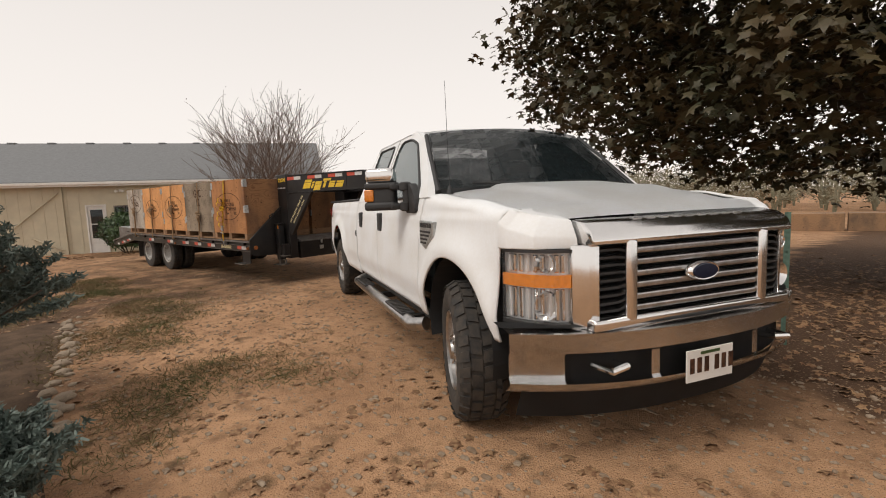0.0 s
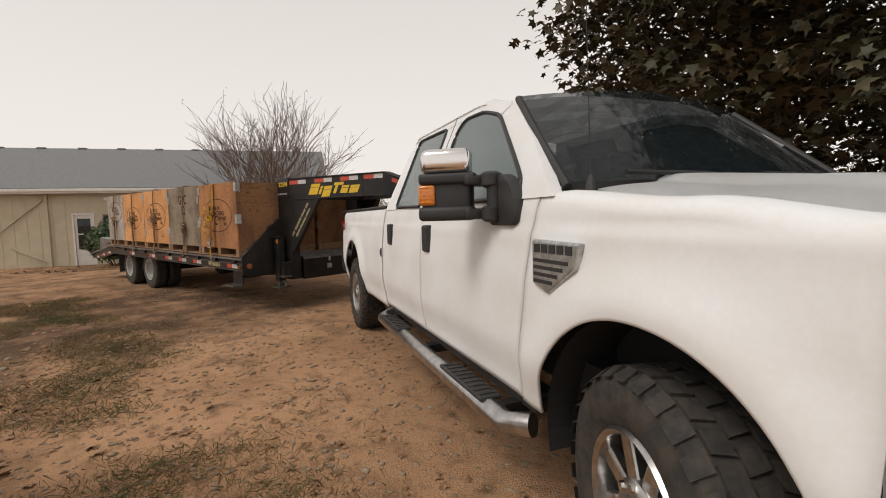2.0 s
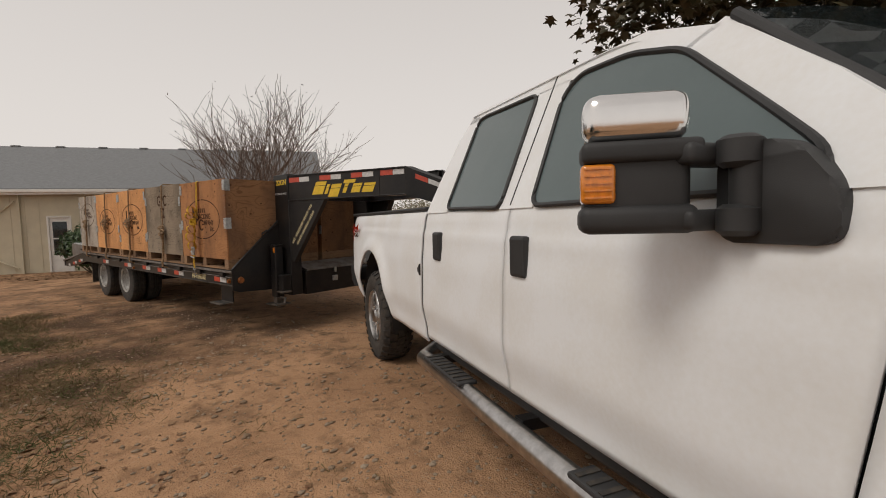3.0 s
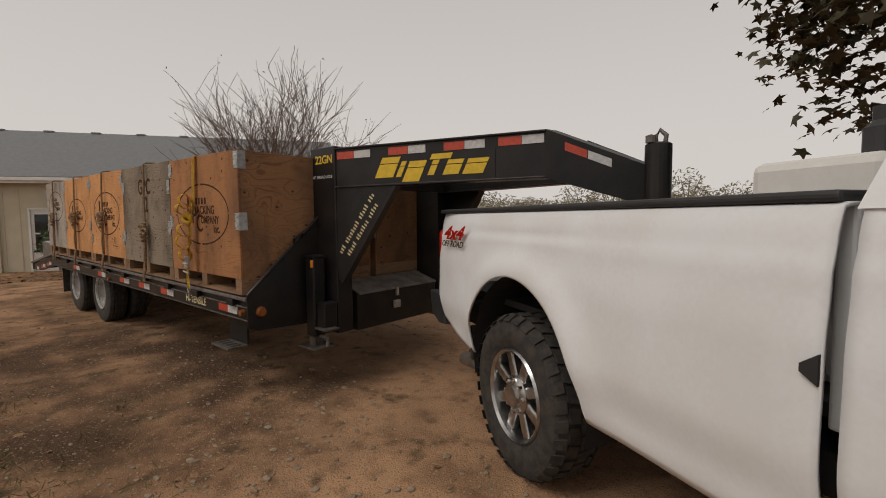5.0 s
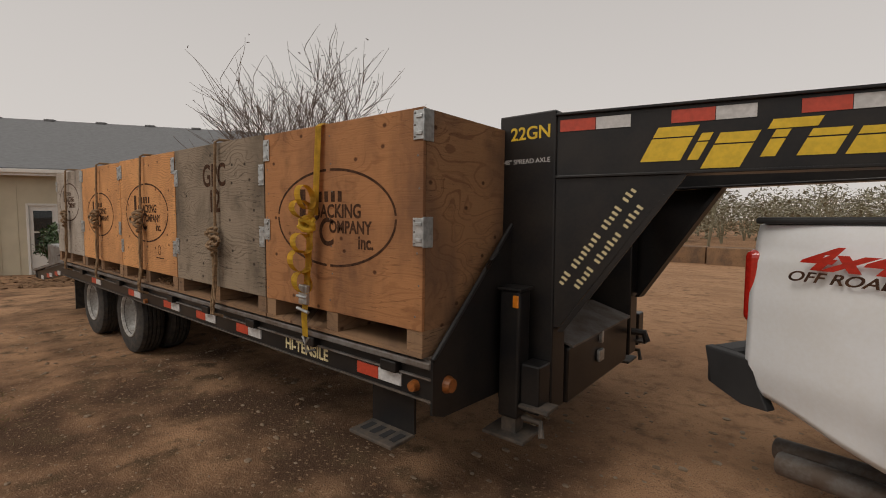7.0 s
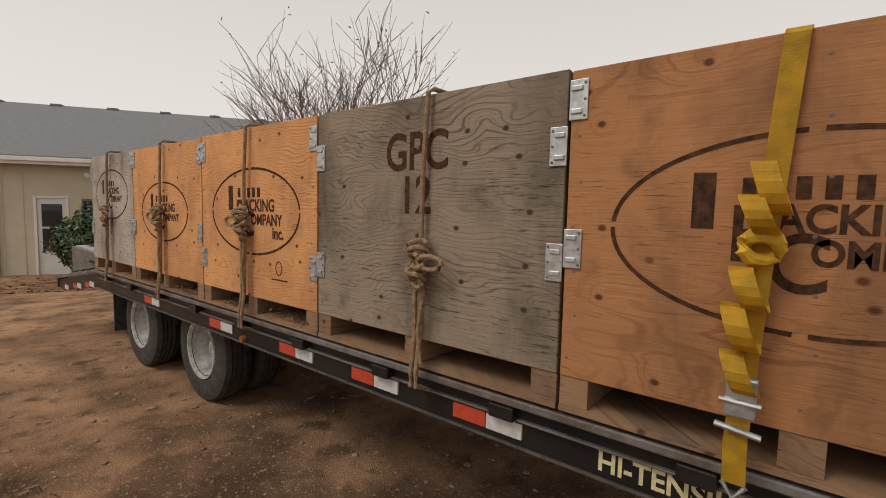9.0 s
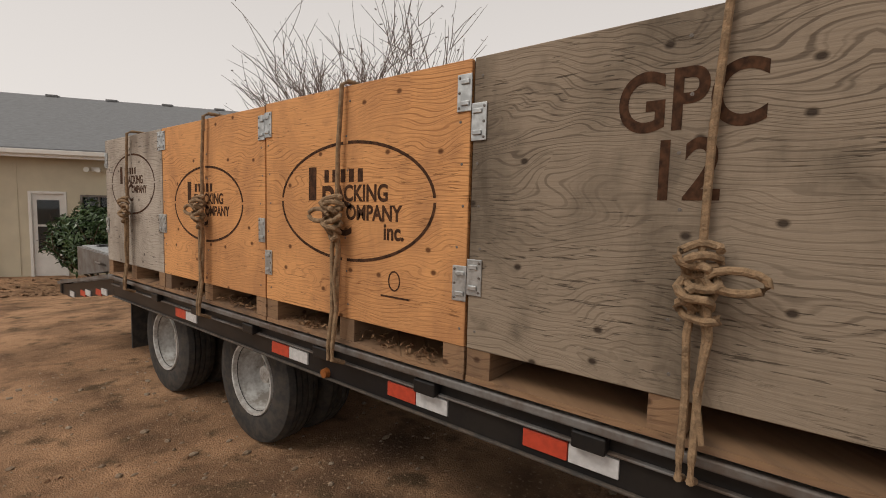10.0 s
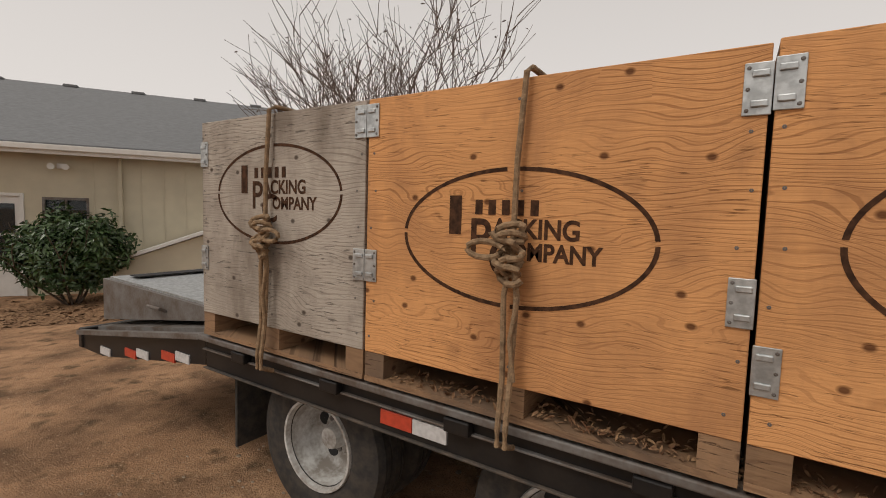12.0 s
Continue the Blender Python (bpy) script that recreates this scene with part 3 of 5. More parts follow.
    # nose: triangular plates either side of the risers
    for s in (1, -1):
        def yy(v):
            return v if s == 1 else RY + FY - v
        part("nose_plate", prism([(yy(RY - 0.02), 0.80), (yy(RY - 0.02), 0.56), (yy(RY + 0.06), 0.53), (yy(4.5), 0.5), (yy(4.5), 1.38)], NOSE, NOSE + 0.012, plane="yz"), BLACK, P)
        part("nose_edge", tube([(NOSE + 0.01, yy(RY - 0.02), 0.80), (NOSE + 0.01, yy(4.47), 1.38)], 0.012), BLACK, P)
        part("tie_ring", tube([(NOSE + 0.02, yy(4.22), 1.16), (NOSE + 0.05, yy(4.2), 1.2), (NOSE + 0.05, yy(4.26), 1.24), (NOSE + 0.02, yy(4.3), 1.22)], 0.01), BLACK, P)
        # riser, neck beam and gusset of each side; the two beams run together towards the coupler
        yb = yy(4.447)
        aim = LEVEL @ pose(-7.10, yb, 0, 0, 0, s * 12.66)

        def neck(nm, bm, material, parent=P, label=""):
            o = part(nm, bm, material, parent, label)
            if parent is P:
                o.matrix_local = aim
            return o

        def ny(a, b):
            return (min(s * a, s * b), max(s * a, s * b))
        riser = part("riser", box(-7.41, -7.10, *sorted((yb, yb + s * 0.15)), 0.42, 1.90, 0.008), BLACK, P)
        riser.matrix_local = LEVEL
        beam = neck("neck_beam", prism([(0, 1.585), (1.652, 1.585), (1.652, 1.858), (0, 1.868)], *ny(0.016, 0.09)), BLACK)
        for z0, z1 in ((1.573, 1.573), (1.868, 1.858)):
            neck("flange", prism([(0, z0), (1.652, z1), (1.652, z1 + 0.013), (0, z0 + 0.013)], *ny(-0.004, 0.12), bevel=0.003), BLACK, beam)
        neck("gusset", prism([(0, 1.572), (0.53, 1.572), (0.03, 0.85), (0, 0.85)], *ny(0.012, 0.024)), BLACK)
        neck("gusset_edge", prism([(0.53, 1.572), (0.56, 1.572), (0.05, 0.83), (0.02, 0.83)], *ny(0.004, 0.075)), BLACK)
        # tape along the upper edge
        if s == 1:
            for u0, u1, u2 in ((0.017, 0.177, 0.328), (0.491, 0.654, 0.80), (0.944, 1.097, 1.245), (1.339, 1.494, 1.639)):
                for a, b, mm in ((u0, u1, RED), (u1 + 0.003, u2, WHITEREF)):
                    neck("reflector", box(a, b, 0.0125, 0.0158, 1.793, 1.848), mm)
        # converging nose of the neck, dropping to the coupler
        bm = bmesh.new()
        a, b = Vector((-5.488, yy(4.81), 0)), Vector((-4.965, 5.145 - s * 0.05, 0))
        thick = Vector((0.03, s * 0.09, 0))
        vs = [bm.verts.new((q.x, q.y, z)) for q, z in ((a, 1.573), (b, 1.39), (b, 1.63), (a, 1.871), (a + thick, 1.573), (b + thick, 1.39), (b + thick, 1.63), (a + thick, 1.871))]
        for f in ((0, 1, 2, 3), (4, 5, 6, 7), (0, 1, 5, 4), (1, 2, 6, 5), (2, 3, 7, 6), (3, 0, 4, 7)):
            bm.faces.new([vs[i] for i in f])
        part("neck_nose", bm, BLACK, P).matrix_local = LEVEL
        d = (b - a)
        for t0, t1, mm in ((0.20, 0.42, RED), (0.43, 0.66, WHITEREF)):
            bm = bmesh.new()
            q = []
            for tt, dz in ((t0, 0.035), (t1, 0.035), (t1, 0.085), (t0, 0.085)):
                v = a + d * tt
                q.append(bm.verts.new((v.x - 0.004, v.y - s * 0.004, 1.871 - 0.241 * tt - dz)))
            bm.faces.new(q)
            g = bmesh.ops.extrude_face_region(bm, geom=bm.faces[:])["geom"]
            for v in g:
                if isinstance(v, bmesh.types.BMVert):
                    v.co.y += s * 0.006
            part("reflector", bm, mm, P).matrix_local = LEVEL
        # landing-leg jack
        yj = yy(4.35)
        jack = part("jack", box(-7.31, -7.20, yj - 0.055, yj + 0.055, 0.42, 1.05, 0.012), BLACK, P, "black landing-leg jack")
        part("inner_leg", box(-7.295, -7.215, yj - 0.04, yj + 0.04, 0.345, 0.42), DARKSTEEL, jack)
        part("foot", box(-7.37, -7.14, yj - 0.1, yj + 0.1, 0.328, 0.346, 0.004), DARKSTEEL, jack)
        part("cap", box(-7.32, -7.19, yj - 0.065, yj + 0.065, 1.05, 1.065, 0.004), BLACK, jack)
        part("marker", box(-7.235, -7.205, yj - 0.062, yj - 0.05, 0.97, 1.03, 0.004), AMBER, jack)
        part("crank_shaft", tube([(-7.2, yj, 0.42), (-7.1, yj, 0.42), (-7.08, yj - 0.03, 0.36)], 0.015), DARKSTEEL, jack)
        part("gear_box", box(-7.20, -7.10, yj - 0.03, yj + 0.09, 0.46, 0.70, 0.01), BLACK, jack)
        part("jack_step", box(-7.19, -7.04, yj - 0.06, yj + 0.06, 0.49, 0.505), DARKSTEEL, jack)
    # shapes standing for the maker's name along the near beam
    aim = LEVEL @ pose(-7.10, 4.447, 0, 0, 0, 12.66)
    name = part("name_panel", box(0.34, 1.32, 0.012, 0.0158, 1.586, 1.785), BLACK, P)
    name.matrix_local = aim
    sk = 0.48
    for u0, u1, lo, hi in ((0.372, 0.53, 1.632, 1.777), (0.556, 0.598, 1.632, 1.742), (0.625, 0.765, 1.594, 1.738), (0.815, 0.865, 1.632, 1.735), (0.785, 0.945, 1.740, 1.777), (0.935, 1.055, 1.630, 1.730), (1.085, 1.235, 1.627, 1.728)):
        cut = lo + (hi - lo) * 0.66
        for za, zb in ((lo, cut), (cut + 0.006, hi)) if hi - lo > 0.05 else ((lo, hi),):
            part("yellow_shape", prism([(u0 + sk * (za - 1.632), za), (u1 + sk * (za - 1.632), za), (u1 + sk * (zb - 1.632), zb), (u0 + sk * (zb - 1.632), zb)], 0.0085, 0.0118), YELLOWPAINT, name)
    lettering("22GN", 0.088, LEVEL @ pose(-7.235, 4.4455, 1.80, 90, 0, 0), YELLOWPAINT, P, bold=0.0015)
    lettering('48" SPREAD AXLE', 0.033, LEVEL @ pose(-7.255, 4.4455, 1.665, 90, 0, 0), WHITEREF, P)
    # owner's lines on the gusset, as bars along its slope
    ang = radians(54.6)
    for row, (u0, z0, n) in enumerate(((0.030, 1.062, 22), (0.105, 1.048, 19))):
        for k in range(n):
            if (row, k) in ((0, 3), (0, 12), (0, 18), (1, 5), (1, 13)):
                continue
            r = 0.012 + k * 0.0255
            cx, cz = u0 + r * math.cos(ang), z0 + r * math.sin(ang)
            bar = part("lettering_bar", box(-0.006, 0.006, 0.0085, 0.0118, -0.014, 0.010 + 0.005 * ((k * 7 + row) % 3), m=Matrix.Translation((cx, 0, cz)) @ Matrix.Rotation(-ang, 4, "Y")), YELLOWCREAM, P)
            bar.matrix_local = aim
    # cross plate, tool box between the risers
    part("neck_cross_plate", box(-7.12, -7.0, 4.66, 5.64, 1.60, 1.86), BLACK, P)
    tb = part("tool_box", box(-7.35, -7.10, 4.65, 5.64, 0.42, 0.72, 0.01), BLACK, P)
    part("lid", prism([(-7.35, 0.80), (-7.08, 0.722), (-7.08, 0.735), (-7.35, 0.813)], 4.66, 5.63), RUSTY, tb)
    part("latch", box(-7.098, -7.075, 5.05, 5.13, 0.55, 0.62, 0.006), STEEL, tb)
    part("latch", box(-7.098, -7.075, 5.08, 5.11, 0.66, 0.73, 0.004), STEEL, tb)
    part("light_plug", tube([(-7.08, 5.66, 0.62), (-7.0, 5.68, 0.62), (-6.98, 5.68, 0.56)], 0.025), BLACK, P)
    # coupler
    cp = part("coupler", spin([(1.30, 0.001), (1.30, 0.075), (1.69, 0.075), (1.70, 0.06), (1.70, 0.001)], "z", 20, centre=(-4.917, 5.12, 0.06)), BLACK, P, "black gooseneck coupler post")
    cp.matrix_local = LEVEL
    part("coupler_leg", box(-4.985, -4.85, 5.05, 5.19, 1.0, 1.37, 0.01), BLACK, cp)
    part("shackle", tube([(-4.93, 5.12, 1.76), (-4.935, 5.12, 1.80), (-4.91, 5.12, 1.835), (-4.875, 5.12, 1.80), (-4.88, 5.12, 1.76)], 0.014), RUSTY, cp)
    part("knob", spin([(1.70, 0.001), (1.70, 0.03), (1.74, 0.03), (1.75, 0.001)], "z", 12, centre=(-4.95, 5.08, 0.06)), RUSTY, cp)
    # step hanging below the rail
    st = part("step", box(-7.80, -7.52, 3.76, 3.92, 0.375, 0.392, 0.004), DARKSTEEL, P, "steel drop step below the rail")
    for k in range(4):
        part("grip_hole", box(-7.77 + k * 0.065, -7.735 + k * 0.065, 3.80, 3.88, 0.392, 0.3935), DARKIN, st)
    part("hanger", box(-7.80, -7.52, 3.91, 3.925, 0.392, 0.60), BLACK, st)
    # axles and dual wheels
    tb_me = link("tyre", tyre_bm(0.39, 0.215, 0, 0.195), RUBBER, True)
    rim = spin([(-0.09, 0.222), (-0.108, 0.218), (-0.108, 0.206), (-0.085, 0.20), (-0.01, 0.196), (0.055, 0.19), (0.078, 0.175), (0.085, 0.155), (0.082, 0.115), (0.06, 0.10), (0.058, 0.001)], "y", 40)
    rim_me = link("rim", rim, WHEELWHITE, True)
    hub_me = link("hub", spin([(0.058, 0.066), (0.02, 0.062), (-0.02, 0.05), (-0.026, 0.001)], "y", 24), WHEELWHITE, True)
    hole_me = link("hand_hole", spin([(0.077, 0.001), (0.077, 0.033), (0.090, 0.035)], "y", 14), DARKIN)
    nut_me = link("wheel_nut", spin([(0.08, 0.013), (0.05, 0.013), (0.045, 0.001)], "y", 6), RUSTY)
    for ax in (-11.50, -12.715):
        part("axle", tube([(ax, RY + 0.3, 0.35), (ax, FY - 0.3, 0.35)], 0.06), BLACK, P)
        for y, inner in ((4.075, 0), (4.325, 1), (FY - 0.225, 0), (FY - 0.475, 1)):
            wheel = new("wheel", tb_me)
            wheel.parent, wheel.location = P, (ax, y, 0.39 + 0.012 * (ax + 8.6))
            if inner:
                continue
            flip = 0 if y < 5 else 180
            for nm, me, loc in [("rim", rim_me, (0, 0, 0)), ("hub", hub_me, (0, 0, 0))] + [("hand_hole", hole_me, (0.138 * math.cos(a), 0, 0.138 * math.sin(a))) for a in [k * 2 * math.pi / 5 + 0.4 for k in range(5)]] + [("wheel_nut", nut_me, (0.083 * math.cos(k * math.pi / 4), 0, 0.083 * math.sin(k * math.pi / 4))) for k in range(8)]:
                o = new(nm, me)
                o.parent = wheel
                o.matrix_local = pose(0, 0, 0, 0, 0, flip) @ pose(*loc)
    part("mud_flap", box(-13.28, -13.26, 3.93, 4.45, 0.18, 0.62, 0.004), RUBBER, P)
    part("fender", prism([(-13.2, 0.60), (-10.95, 0.60), (-10.95, 0.63), (-13.2, 0.63)], 3.95, 4.5), BLACK, P)


build_trailer()

# ---- bins on the deck ----
SEAMS = (-7.388, -8.614, -9.862, -11.072, -12.287, -13.37)


def ring_bm(cx, cz, rx, rz, width, y, first=0, last=96):
    """An oval stencilled line, whole or from one ninety-sixth of its turn to another."""
    bm = bmesh.new()
    for k in range(first, last):
        a0, a1 = 2 * math.pi * k / 96, 2 * math.pi * (k + 1) / 96
        prism([(cx + (rx + s * width / 2) * math.cos(a), cz + (rz + s * width / 2) * math.sin(a)) for a, s in ((a0, -1), (a0, 1), (a1, 1), (a1, -1))], y, y + 0.0008, bm)
    bmesh.ops.remove_doubles(bm, verts=bm.verts[:], dist=0.00001)
    return bm


# heights of the corner plates on each bin: two at its tail end, two at its nose end
PLATES = {0: (0.962, 0.516, 0.978, 0.536), 1: (0.855, 0.354, 0.828, 0.469), 2: (0.957, 0.297, 0.952, 0.329),
          3: (0.972, 0.442, 0.949, 0.452), 4: (0.895, 0.39, 0.972, 0.442), 9: (0.93, 0.42, 0.93, 0.42)}


def build_bin(i, x1, x0, wood, label, emblem, dz=0.0, y0=3.815, deep=1.24):
    """A bin with its near face at y0; local origin at its near left foot."""
    w, h = x1 - x0 - 0.012, 1.05 + dz
    b = thing("wooden_bin", label, "bin", TILT @ pose(x0 + 0.006, y0, DZ), "wooden bins on the trailer")
    lo = 0.115
    part("front_panel", box(0, w, 0, 0.018, lo, h, 0.002, seg=1), wood, b)
    part("back_panel", box(0, w, deep - 0.018, deep, lo, h), ENDPLY, b)
    for xa in (0.0, w - 0.018):
        part("side_panel", box(xa, xa + 0.018, 0.019, deep - 0.019, lo, h - 0.004), ENDPLY, b)
    part("floor_board", box(0.02, w - 0.02, 0.02, deep - 0.02, lo, lo + 0.02), TIMBER, b)
    part("base_board", box(0.0, w, 0.0, deep, 0.0, 0.02), TIMBER, b)
    for xa in (0.0, w / 2 - 0.045, w - 0.09):
        part("skid", box(xa, xa + 0.09, 0.004, deep - 0.004, 0.021, lo - 0.001), TIMBER, b)
    part("contents", box(0.02, w - 0.02, 0.02, deep - 0.02, h - 0.25, h - 0.22), DRYLEAF, b)
    # pressed corner plates
    for left, zz in [(True, z) for z in PLATES[i][:2]] + [(False, z) for z in PLATES[i][2:]]:
        pl = part("corner_plate", box(-0.005 if left else w - 0.052, 0.052 if left else w + 0.005, -0.006, -0.001, zz - 0.06, zz + 0.06, 0.002), STEEL, b, "pressed galvanised corner plate")
        for dzz in (-0.034, 0.034):
            part("rib", box(0.002 if left else w - 0.036, 0.036 if left else w - 0.002, -0.012, -0.006, zz + dzz - 0.008, zz + dzz + 0.008, 0.0028), STEEL, pl)
        for dzz in (-0.048, 0.0, 0.048):
            part("rivet", spin([(-0.009, 0.001), (-0.0085, 0.004), (-0.006, 0.005)], "y", 8, centre=(0.043 if left else w - 0.043, 0, zz + dzz)), RUSTY, pl)
    if i == 0:
        for zz in PLATES[0][2:]:
            part("corner_plate", box(w + 0.001, w + 0.006, -0.004, 0.06, zz - 0.065, zz + 0.065, 0.002), STEEL, b)
    # nails
    nail = link("nail", spin([(-0.0015, 0.001), (-0.0015, 0.005), (0.001, 0.005)], "y", 6), RUSTY)
    for xa in (0.03, w / 2, w - 0.03):
        for k in range(7):
            o = new("nail", nail)
            o.parent, o.location = b, (xa + 0.01 * ((k * 5 + i) % 3 - 1), 0, lo + 0.06 + k * (h - lo - 0.12) / 6)
    if emblem:
        cx, cz, k = emblem
        ring = [part("stencil_arc", ring_bm(cx, cz, 0.445 * k, 0.231 * k, 0.0125, -0.0012, g0, g1), STENCIL, b) for g0, g1 in ((1, 24), (25, 47), (48, 71), (72, 96))][0]
        # the first word, a name, stands as plain bars; the trade words below are lettered
        for q in range(5):
            part("stencil_bar", box(cx + (-0.145 + q * 0.051) * k, cx + (-0.117 + q * 0.051) * k, -0.0014, -0.0004, cz + 0.077 * k, cz + 0.128 * k), STENCIL, ring)
        part("stencil_bar", box(cx - 0.25 * k, cx - 0.20 * k, -0.0014, -0.0004, cz + 0.004 * k, cz + 0.142 * k), STENCIL, ring)
        for word, sz, dx, dzz in (("P", 0.19, -0.125, -0.012), ("ACKING", 0.088, 0.075, 0.03), ("C", 0.19, -0.03, -0.075), ("OMPANY", 0.08, 0.142, -0.045)) + ((("inc.", 0.085, 0.255, -0.112),) if i in (0, 2) else ()):
            lettering(word, sz * k, pose(cx + dx * k, -0.0008, cz + dzz * k, 90, 0, 0) @ Matrix.Diagonal((0.9, 1, 1, 1)), STENCIL, ring, "stencil_word", depth=0.0004, bold=0.0025 * k)
    return b


bins = []
for i, (wood, label, emb, dz) in enumerate((
        (SHADEDPLY, "orange plywood bin with an oval stencil, strapped with yellow webbing", (0.60, 0.588, 1.03), 0.0),
        (GREYPLY, "weathered grey plywood bin stencilled GPC 12", None, 0.008),
        (ORANGEPLY, "orange plywood bin with an oval stencil and a roped knot", (0.60, 0.597, 1.03), 0.008),
        (ORANGEPLY, "orange plywood bin with an oval stencil and stained lower edge", (0.588, 0.574, 0.91), 0.0),
        (PALEPLY, "pale grey weathered plywood bin with an oval stencil", (0.545, 0.705, 0.91), 0.0))):
    bins.append(build_bin(i, SEAMS[i], SEAMS[i + 1], wood, label, emb, dz))
for i in range(5):
    build_bin(9, SEAMS[i], SEAMS[i + 1], ENDPLY, "brown plywood bin in the far row", None, 0.0, 5.12)
for word, z in (("GPC", 0.845), ("12", 0.675)):
    lettering(word, 0.205, pose(0.618, -0.0008, z, 90, 0, 0) @ Matrix.Diagonal((0.82, 1, 1, 1)), STENCIL, bins[1], "stencil_word", depth=0.0004, bold=0.004)
# grade stamp on the third bin, unreadable
part("stamp_bar", ring_bm(0.87, 0.30, 0.028, 0.036, 0.006, -0.0012), STENCIL, bins[2])
part("stamp_bar", box(0.80, 0.95, -0.0014, -0.0004, 0.235, 0.242), STENCIL, bins[2])


def rope(x, knot_z, seed):
    """Two lines of rope over a bin's edge and down to the rail, with a tied knot and tails."""
    r = random.Random(seed)
    top, y = 1.865, 3.80
    b = thing("tie_down_rope", "brown braided rope tied over a bin with a bulky knot", "rope", TILT @ pose(x, y, 0), "tie-down ropes")
    part("line", tube([(0.03, 2.6, top + 0.01), (0.025, 0.02, top + 0.012), (0.02, -0.008, top - 0.005), (0.004, -0.012, (top + knot_z) / 2), (0, -0.012, knot_z)], 0.0095), ROPE, b)
    for dx in (-0.012, 0.014):
        pts = [(0, -0.014, knot_z), (dx * 1.6, -0.02, knot_z - 0.15), (dx, -0.022, 0.95), (dx, -0.042, 0.80), (dx, -0.042, 0.745), (dx, 0.02, 0.72)]
        part("line", tube(pts, 0.0095), ROPE, b)
    pts = []
    for k in range(70):
        a = k * 0.55
        pts.append((0.036 * math.cos(a) * (1 + 0.3 * math.sin(k * 0.21)) + r.uniform(-0.005, 0.005), -0.035 + 0.022 * math.sin(a * 1.3), knot_z + 0.055 - 0.0022 * k + 0.02 * math.sin(a)))
    part("knot", tube(pts, 0.0105, sides=7), ROPE, b, smooth=True)
    side = -1 if seed % 2 else 1
    loop = [(0.02 * side, -0.04, knot_z)] + [(side * (0.075 + 0.06 * math.cos(a)), -0.05, knot_z + 0.025 * math.sin(a) - 0.01) for a in [math.pi + k * 0.5 for k in range(13)]]
    part("loop", tube(loop, 0.0095), ROPE, b, smooth=True)
    part("tail", tube([(0.02, -0.04, knot_z - 0.06), (0.03, -0.03, knot_z - 0.15), (0.012, -0.035, knot_z - 0.28), (0.03, -0.035, knot_z - 0.4)], 0.009, taper=0.8), ROPE, b)


rope(-9.18, 1.24, 2), rope(-10.5, 1.35, 3), rope(-11.68, 1.35, 5), rope(-12.84, 1.34, 4)


def strap():
    b = thing("ratchet_strap", "yellow webbing strap with a bundled ratchet buckle", "strap", TILT @ pose(-8.132, 3.80, 0, 0, 1.3, 0))
    def band(pts, wd, name):
        bm = bmesh.new()
        rows = [[bm.verts.new((px + s * wd / 2, py, pz)) for s in (-1, 1)] for px, py, pz in pts]
        for a, c in zip(rows, rows[1:]):
            bm.faces.new((a[0], a[1], c[1], c[0]))
        bmesh.ops.solidify(bm, geom=bm.faces[:], thickness=0.004)
        return part(name, bm, YELLOW, b, smooth=False)
    band([(0.02, 2.6, 1.858), (0.02, 0.012, 1.858), (0.018, -0.006, 1.842), (0.0, -0.008, 1.4)], 0.05, "webbing")
    band([(0.0, -0.03, 1.42), (-0.01, -0.045, 1.1), (-0.015, -0.06, 0.88), (-0.01, -0.055, 0.78)], 0.05, "webbing")
    for dx, z, sz, reach in ((0.004, 1.49, 0.06, 0.045), (-0.012, 1.43, 0.045, 0.055), (-0.018, 1.26, 0.05, 0.05), (-0.026, 1.17, 0.055, 0.055), (-0.02, 1.06, 0.05, 0.045)):
        band([(dx - 0.02 * math.sin(a), -0.025 - reach * (1 - math.cos(a)), z + sz * math.sin(a)) for a in [j * 0.42 for j in range(16)]], 0.05, "webbing_fold")
    part("knot", tube([(-0.005 + 0.035 * math.cos(k), -0.055 + 0.02 * math.sin(k * 1.4), 1.36 + 0.03 * math.sin(k) - 0.001 * k) for k in [j * 0.7 for j in range(16)]], 0.016), YELLOW, b)
    rt = part("ratchet", box(-0.045, 0.02, -0.075, -0.05, 0.95, 1.05, 0.006), STEEL, b, "steel ratchet buckle")
    part("handle", tube([(-0.055, -0.075, 0.99), (0.03, -0.075, 0.99)], 0.008), STEEL, rt)
    part("handle", tube([(-0.06, -0.07, 0.925), (0.035, -0.07, 0.915)], 0.008), STEEL, rt)
    part("hook", tube([(-0.035, -0.055, 0.78), (-0.01, -0.055, 0.745), (0.015, -0.055, 0.78)], 0.006), STEEL, b)
    part("hook", tube([(-0.01, -0.055, 0.745), (-0.01, -0.05, 0.70), (-0.01, 0.0, 0.70)], 0.006), STEEL, b)


strap()


# ---- pickup: local x forward, y to its left, origin on the ground under the rear axle ----
truck = thing("pickup_truck", "white crew-cab pickup truck with chrome grille and bumper", "truck", pose(-4.887, 5.073, 0, 0, 0, -29.15))
ARCHES = ((4.40, 0.505, 0.475), (0.015, 0.50, 0.53))


def lerp(v, table):
    for (a, p), (b, q) in zip(table, table[1:]):
        if v <= b:
            return p + (q - p) * step01((v - a) / (b - a)) if v > a else p
    return table[-1][1]


